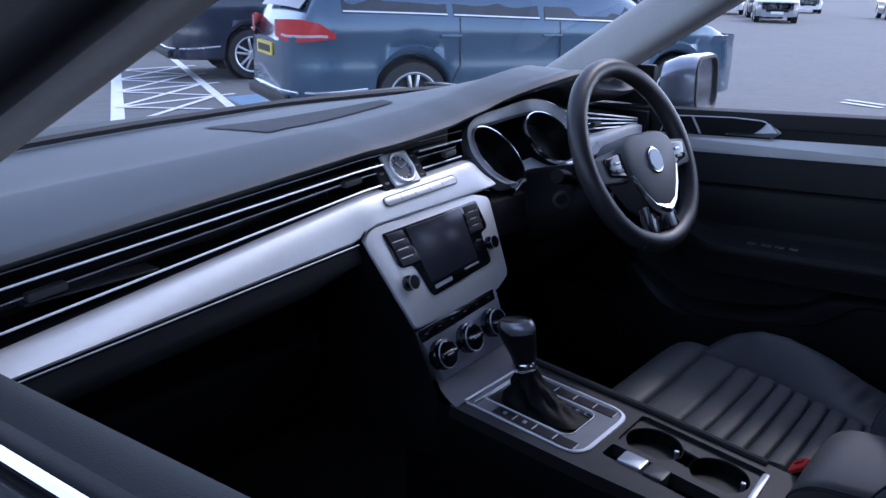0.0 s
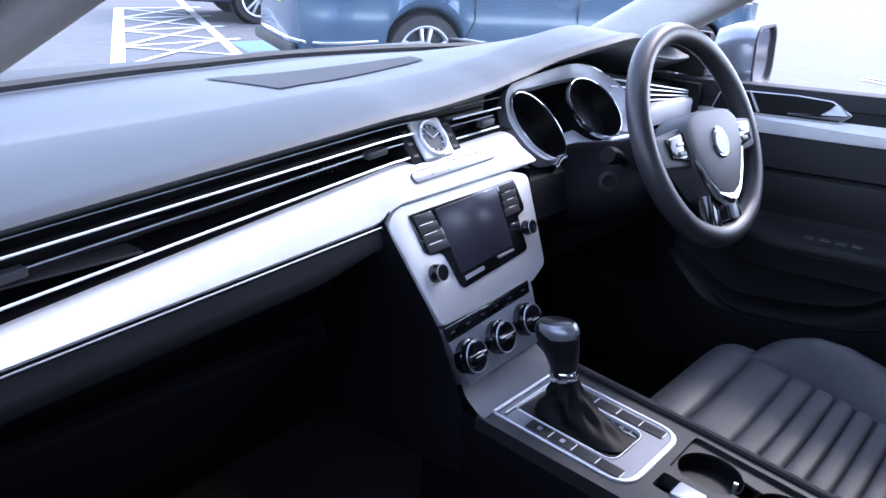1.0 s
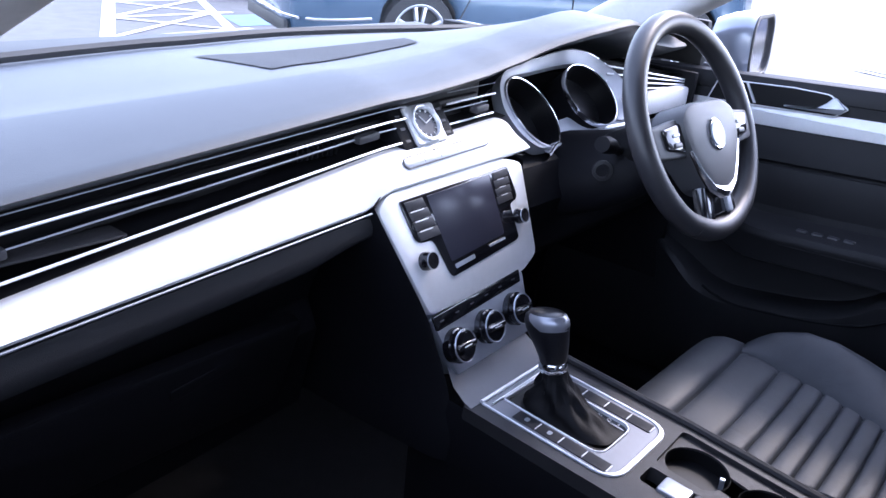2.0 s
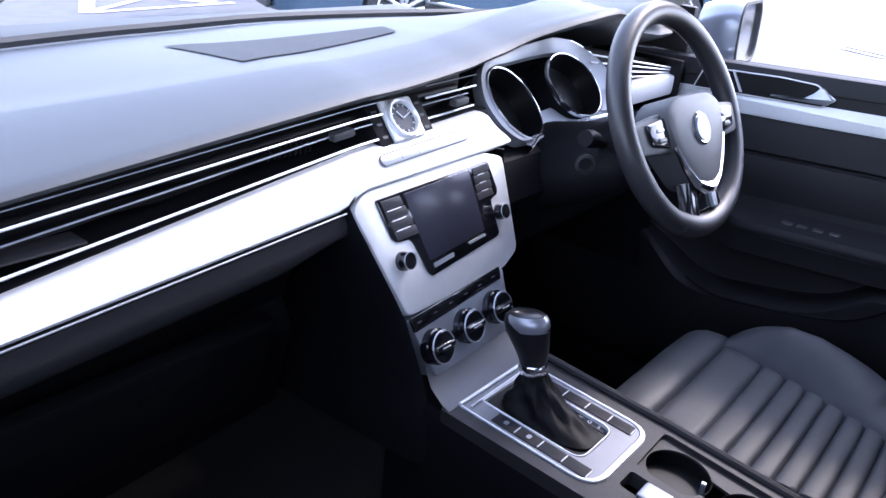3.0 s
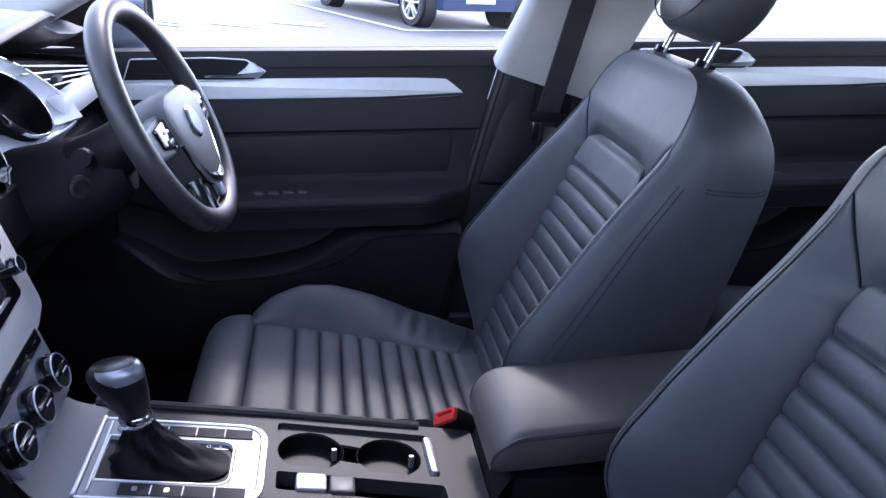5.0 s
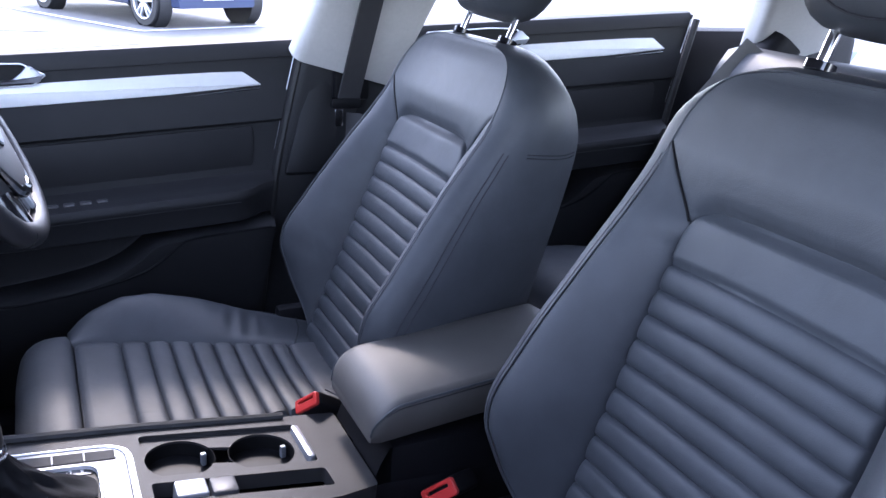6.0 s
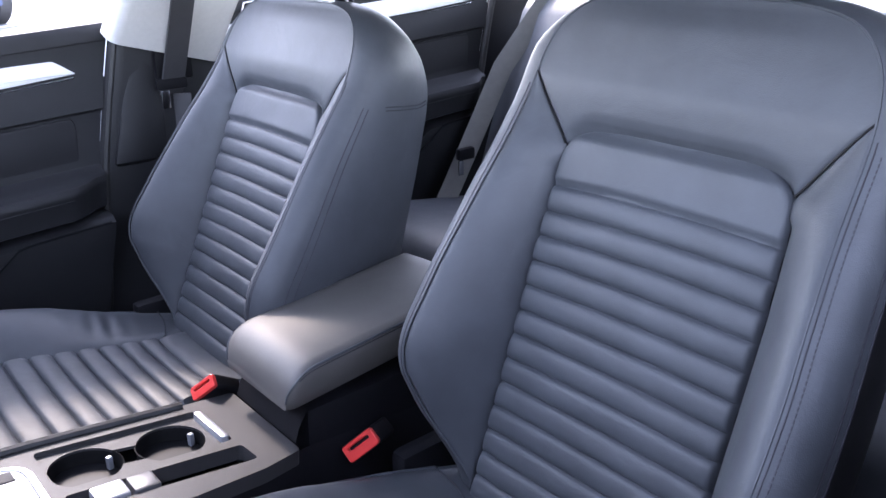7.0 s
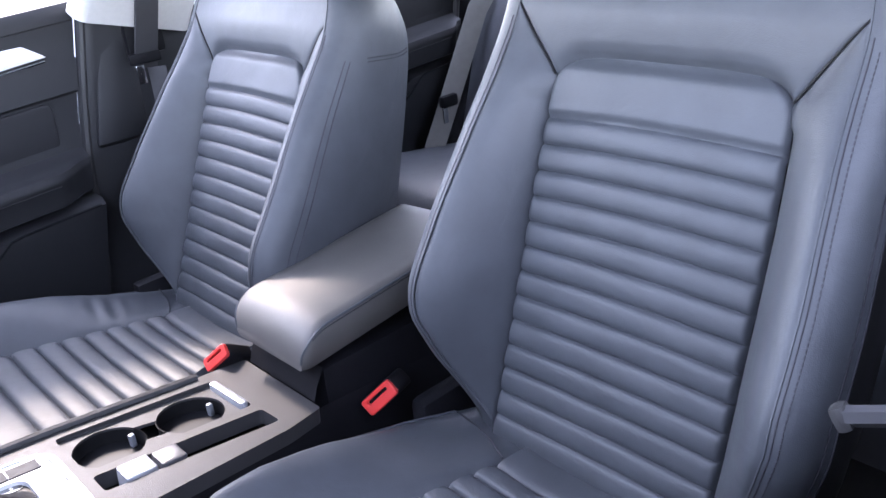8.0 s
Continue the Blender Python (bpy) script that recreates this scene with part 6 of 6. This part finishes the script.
# ---- parked cars ----
def parked_car(at, heading, paint, label, estate=True, length=4.77, tail=True, detail=True):
    """A parked car. at: where its rear wheel's middle meets the near flank, on the ground; x runs to its front."""
    th = thing("car", (*at, 0), label, "car", "parked cars")
    m = Matrix.Translation((*at, 0)) @ Matrix.Rotation(radians(heading), 4, "Z")
    x0, x1, xf, hw, rr = -0.98, length - 1.05, 2.79, 0.91, 0.37
    top_x = [x0, x0 + 0.06, x0 + 0.35, x0 + 0.75, 1.0, 1.9, 2.6, 2.75, 3.3, x1 - 0.08, x1] if estate else [x0, x0 + 0.06, x0 + 0.5, x0 + 1.0, 0.9, 1.7, 2.45, 2.6, 3.3, x1 - 0.08, x1]
    top_z = [0.80, 1.02, 1.40, 1.47, 1.50, 1.46, 1.10, 1.02, 0.92, 0.74, 0.55] if estate else [0.75, 1.0, 1.07, 1.38, 1.45, 1.42, 1.06, 1.0, 0.90, 0.72, 0.55]
    xs = sorted({round(x, 3) for x in [x0 - 0.06, x0 - 0.045, x0 - 0.02, *np.linspace(x0, x1, 30), *(c + d for c in (0, xf) for d in np.linspace(-rr, rr, 17))]})

    def belt(x):
        return interp(x, [x0, 0, 2.4, x1], [1.04, 1.02, 0.95, 0.9])

    def low(x):
        for c in (0, xf):
            if abs(x - c) < rr:
                return 0.33 + math.sqrt(rr * rr - (x - c) ** 2)
        return 0.26

    def width(x):
        return hw * interp(x, [x0 - 0.06, x0 - 0.045, x0 - 0.02, x0, x0 + 0.10, x0 + 0.35, 1.0, 3.0, x1 - 0.25, x1], [0.50, 0.62, 0.73, 0.79, 0.90, 0.98, 1.0, 0.98, 0.88, 0.70])

    rows = []
    for x in xs:
        zt, zb, w, lo = interp(x, top_x, top_z), belt(x), width(x), low(x)
        zb = min(zb, zt - 0.02)
        roof = w * (0.76 if zt > belt(x) + 0.2 else lerp(0.95, 0.76, smooth((zt - zb) / 0.25)))
        half = [(w * 0.93, lo), (w * 0.975, lo + 0.02), (w * 0.99, max(lo + 0.05, 0.45)), (w, max(lo + 0.08, 0.62)), (w * 0.968, max(lo + 0.10, 0.77)), (w * 0.990, max(lo + 0.11, 0.845)), (w * 0.965, zb), (lerp(w * 0.965, roof, 0.5), lerp(zb, zt, 0.55)), (roof, zt - 0.04 * (zt - zb > 0.1)), (roof * 0.85, zt), (roof * 0.4, zt + 0.015)]
        rows.append([m @ Vector((x, hw - y, z)) for y, z in half] + [m @ Vector((x, hw + y, z)) for y, z in half[::-1]])
    b = sheet(rows)
    cap(b, rows[0]), cap(b, rows[-1][::-1])
    part("body", b, paint, th, "", 40)

    def side_x(x, z, o=0.006):
        zt, zb, w = interp(x, top_x, top_z), min(belt(x), interp(x, top_x, top_z) - 0.02), width(x)
        roof = w * 0.76
        t = (z - zb) / max(0.05, zt - 0.04 - zb)
        return w * 0.965 + (roof - w * 0.965) * t * (1 if t > 0 else 0) + o

    # side windows
    wins = ((-0.62, 0.30), (0.36, 1.20), (1.26, 2.25)) if estate else ((0.28, 1.15), (1.21, 2.1))
    for s in (-1, 1):
        for a, c in wins:
            o = []
            for x in np.linspace(a, c, 8):
                o.append((x, belt(x) + 0.02))
            for x in np.linspace(c, a, 8):
                o.append((x, max(belt(x) + 0.05, min(1.38, interp(x + (0.05 if x > 1.8 else 0), top_x, top_z) - 0.10))))
            bb = bmesh.new()
            for dz2 in (0.008,):
                bb.faces.new([bb.verts.new(m @ Vector((x, hw + s * side_x(x, z, dz2), z))) for x, z in o])
            win = part("window", bb, CAR_GLASS, th, "dark side window")
            if detail:
                part("window_trim", tube([m @ Vector((x, hw + s * side_x(x, z, 0.010), z)) for x, z in o[:8]], 0.010, 5), CHROME, win, "bright window trim")
    # rear and front glass
    for xa, xb, lb in ((x0 + 0.07, x0 + 0.33, "rear_window"), (2.58, 1.95, "front_window")) if estate else ((x0 + 0.55, x0 + 0.95, "rear_window"), (2.43, 1.75, "front_window")):
        rows2 = []
        for t in np.linspace(0.05, 0.95, 6):
            x = lerp(xa, xb, t)
            z = interp(x, top_x, top_z) + 0.012
            w = width(x) * (0.78 - 0.04 * t)
            rows2.append([m @ Vector((x + (-0.012 if xa < 0 else 0.012), hw + w * u, z + 0.012 * (1 - u * u))) for u in np.linspace(-1, 1, 7)])
        part(lb, sheet(rows2), CAR_GLASS, th, "dark sloping glass")
    # wheels
    for cx in (0, xf):
        for cy, s in ((0.03, -1), (2 * hw - 0.03, 1)):
            c = m @ Vector((cx, cy, 0.33))
            wm = axes(c, m.to_3x3() @ Vector((1, 0, 0)), (0, 0, 1)) if s < 0 else axes(c, m.to_3x3() @ Vector((-1, 0, 0)), (0, 0, 1))
            car_wheel(th, wm)
            part("wheel_housing", lathe([(0.368, -0.22), (0.368, -0.03)], wm, 28, caps=False), RUBBER, th)
            part("wheel_housing", lathe([(0.0001, -0.2), (0.368, -0.2)], wm, 28, caps=False), RUBBER, th)
    if not detail:
        for s in (-1, 1):
            part("headlamp", box((0, 0, 0), (0.14, 0.34, 0.13), 0.03, m @ Matrix.Translation((x1 - 0.14, hw + s * 0.58, 0.66))), LAMP, th, "clear headlamp")
            part("tail_lamp", box((0, 0, 0), (0.12, 0.34, 0.14), 0.03, m @ Matrix.Translation((x0 + 0.10, hw + s * 0.60, 0.86))), TAIL_RED, th, "red tail lamp")
        part("grille", box((0, 0, 0), (0.08, 0.9, 0.14), 0.02, m @ Matrix.Translation((x1 - 0.03, hw, 0.52))), GRILLE, th, "black front grille")
        part("number_plate", box((0, 0, 0), (0.02, 0.5, 0.11), 0.004, m @ Matrix.Translation((x1 + 0.015, hw, 0.42))), MARK, th)
        return th
    # tail lamps, handles, bumper line, plate
    for s in (-1, 1):
        o = []
        rows2 = []
        for t in np.linspace(0, 1, 9):
            if t < 0.45:
                p = Vector((x0 - 0.055 + 0.05 * max(0, (lerp(0.36, 0.66, t / 0.45) - 0.45) / 0.25), hw + s * lerp(0.36, 0.66, t / 0.45), 0))
                p.x -= 0.012
            else:
                x = lerp(x0 + 0.03, x0 + 0.31, (t - 0.45) / 0.55)
                p = Vector((x - 0.012, hw + s * (width(x) * 0.985 + 0.014), 0))
            top, bot = interp(t, [0, 0.5, 0.8, 1], [0.97, 0.985, 0.95, 0.87]), interp(t, [0, 0.4, 1], [0.84, 0.80, 0.84])
            rows2.append([m @ Vector((p.x, p.y, z)) for z in (bot, (top + bot) / 2, top)])
        lamp = part("tail_lamp", sheet(rows2), TAIL_RED, th, "red wraparound tail lamp")
        part("lamp_bar", tube([0.5 * (r[0] + r[1]) for r in rows2[2:8]], 0.012, 5), LAMP, lamp)
        for x in (0.33, 1.33):
            part("handle", box((0, 0, 0), (0.20, 0.035, 0.028), 0.012, m @ Matrix.Translation((x, hw + s * (width(x) * 0.985 + 0.014), 0.86))), paint, th, "body-coloured door handle")
        for x in (0.42, 1.42):
            part("door_joint", tube([m @ Vector((x - 0.10 * (x < 1), hw + s * (width(x) * 1.0 + 0.001), 0.42)), m @ Vector((x, hw + s * (width(x) * 1.0 + 0.002), 0.62)), m @ Vector((x, hw + s * (width(x) * 0.986 + 0.001), 0.86)), m @ Vector((x, hw + s * width(x) * 0.967, belt(x)))], 0.005, 5), RUBBER, th)
        part("bumper_line", tube([m @ Vector((x, hw + s * (width(x) * 0.985 + 0.006), 0.40 + 0.05 * smooth((x - x0) / 0.9))) for x in np.linspace(x0 + 0.06, -rr - 0.05, 10)], 0.012, 6), CHROME, th, "bright bumper strip")
    part("bumper_line", tube([m @ Vector((x0 - 0.066 + 0.075 * u ** 4, hw + u * 0.74, 0.40)) for u in np.linspace(-1, 1, 10)], 0.012, 6), CHROME, th)
    part("bumper", slab(rrect(1.3, 0.10, 0.03), 0, 0.03, axes(m @ Vector((x0 - 0.05, hw, 0.32)), m.to_3x3() @ Vector((0, -1, 0)), (0, 0, 1)), 0.01), RUBBER, th, "black lower bumper")
    pl = part("number_plate", slab(rrect(0.52, 0.11, 0.01), 0, 0.012, axes(m @ Vector((x0 - 0.064, hw, 0.72)), m.to_3x3() @ Vector((0, -1, 0)), (0, 0, 1))), PLATE, th, "yellow rear plate with dark bars")
    part("plate_bar", slab(rrect(0.42, 0.06, 0.004), 0.012, 0.014, axes(m @ Vector((x0 - 0.064, hw, 0.72)), m.to_3x3() @ Vector((0, -1, 0)), (0, 0, 1))), DIAL, pl)
    part("roof_rail", tube([m @ Vector((x, hw - 0.62, interp(x, top_x, top_z) + 0.04)) for x in np.linspace(-0.6, 1.6, 10)], 0.015, 6), CHROME, th)
    return th


parked_car((4.57, 4.06), -27, PAINT_BLUE, "blue estate car with red tail lamps in a parking bay")
parked_car((6.54, 8.50), -27, PAINT_NAVY, "dark navy estate car beyond the hatched bay")
parked_car((8.6, 17.0), -100, PAINT_WHITE, "white car parked far across the asphalt", False, detail=False)
parked_car((12.2, 18.0), -100, PAINT_GREY, "grey car parked far across the asphalt", False, detail=False)
parked_car((14.03, -0.22), 205, PAINT_BRIGHT, "bright blue car parked nose-out across the lane", False, length=4.3, detail=False)
parked_car((40.0, 13.2), 200, PAINT_GREY, "grey car in the far parking row", False, detail=False)
parked_car((52.0, 10.4), 200, PAINT_NAVY, "dark car in the far parking row", False, detail=False)
parked_car((50.0, 19.0), 200, PAINT_WHITE, "white car in the far parking row", True, detail=False)
parked_car((46.0, 15.6), 200, PAINT_NAVY, "dark estate car in the far parking row", True, detail=False)
parked_car((60.0, 17.5), 200, PAINT_WHITE, "white estate car in the far parking row", True, detail=False)
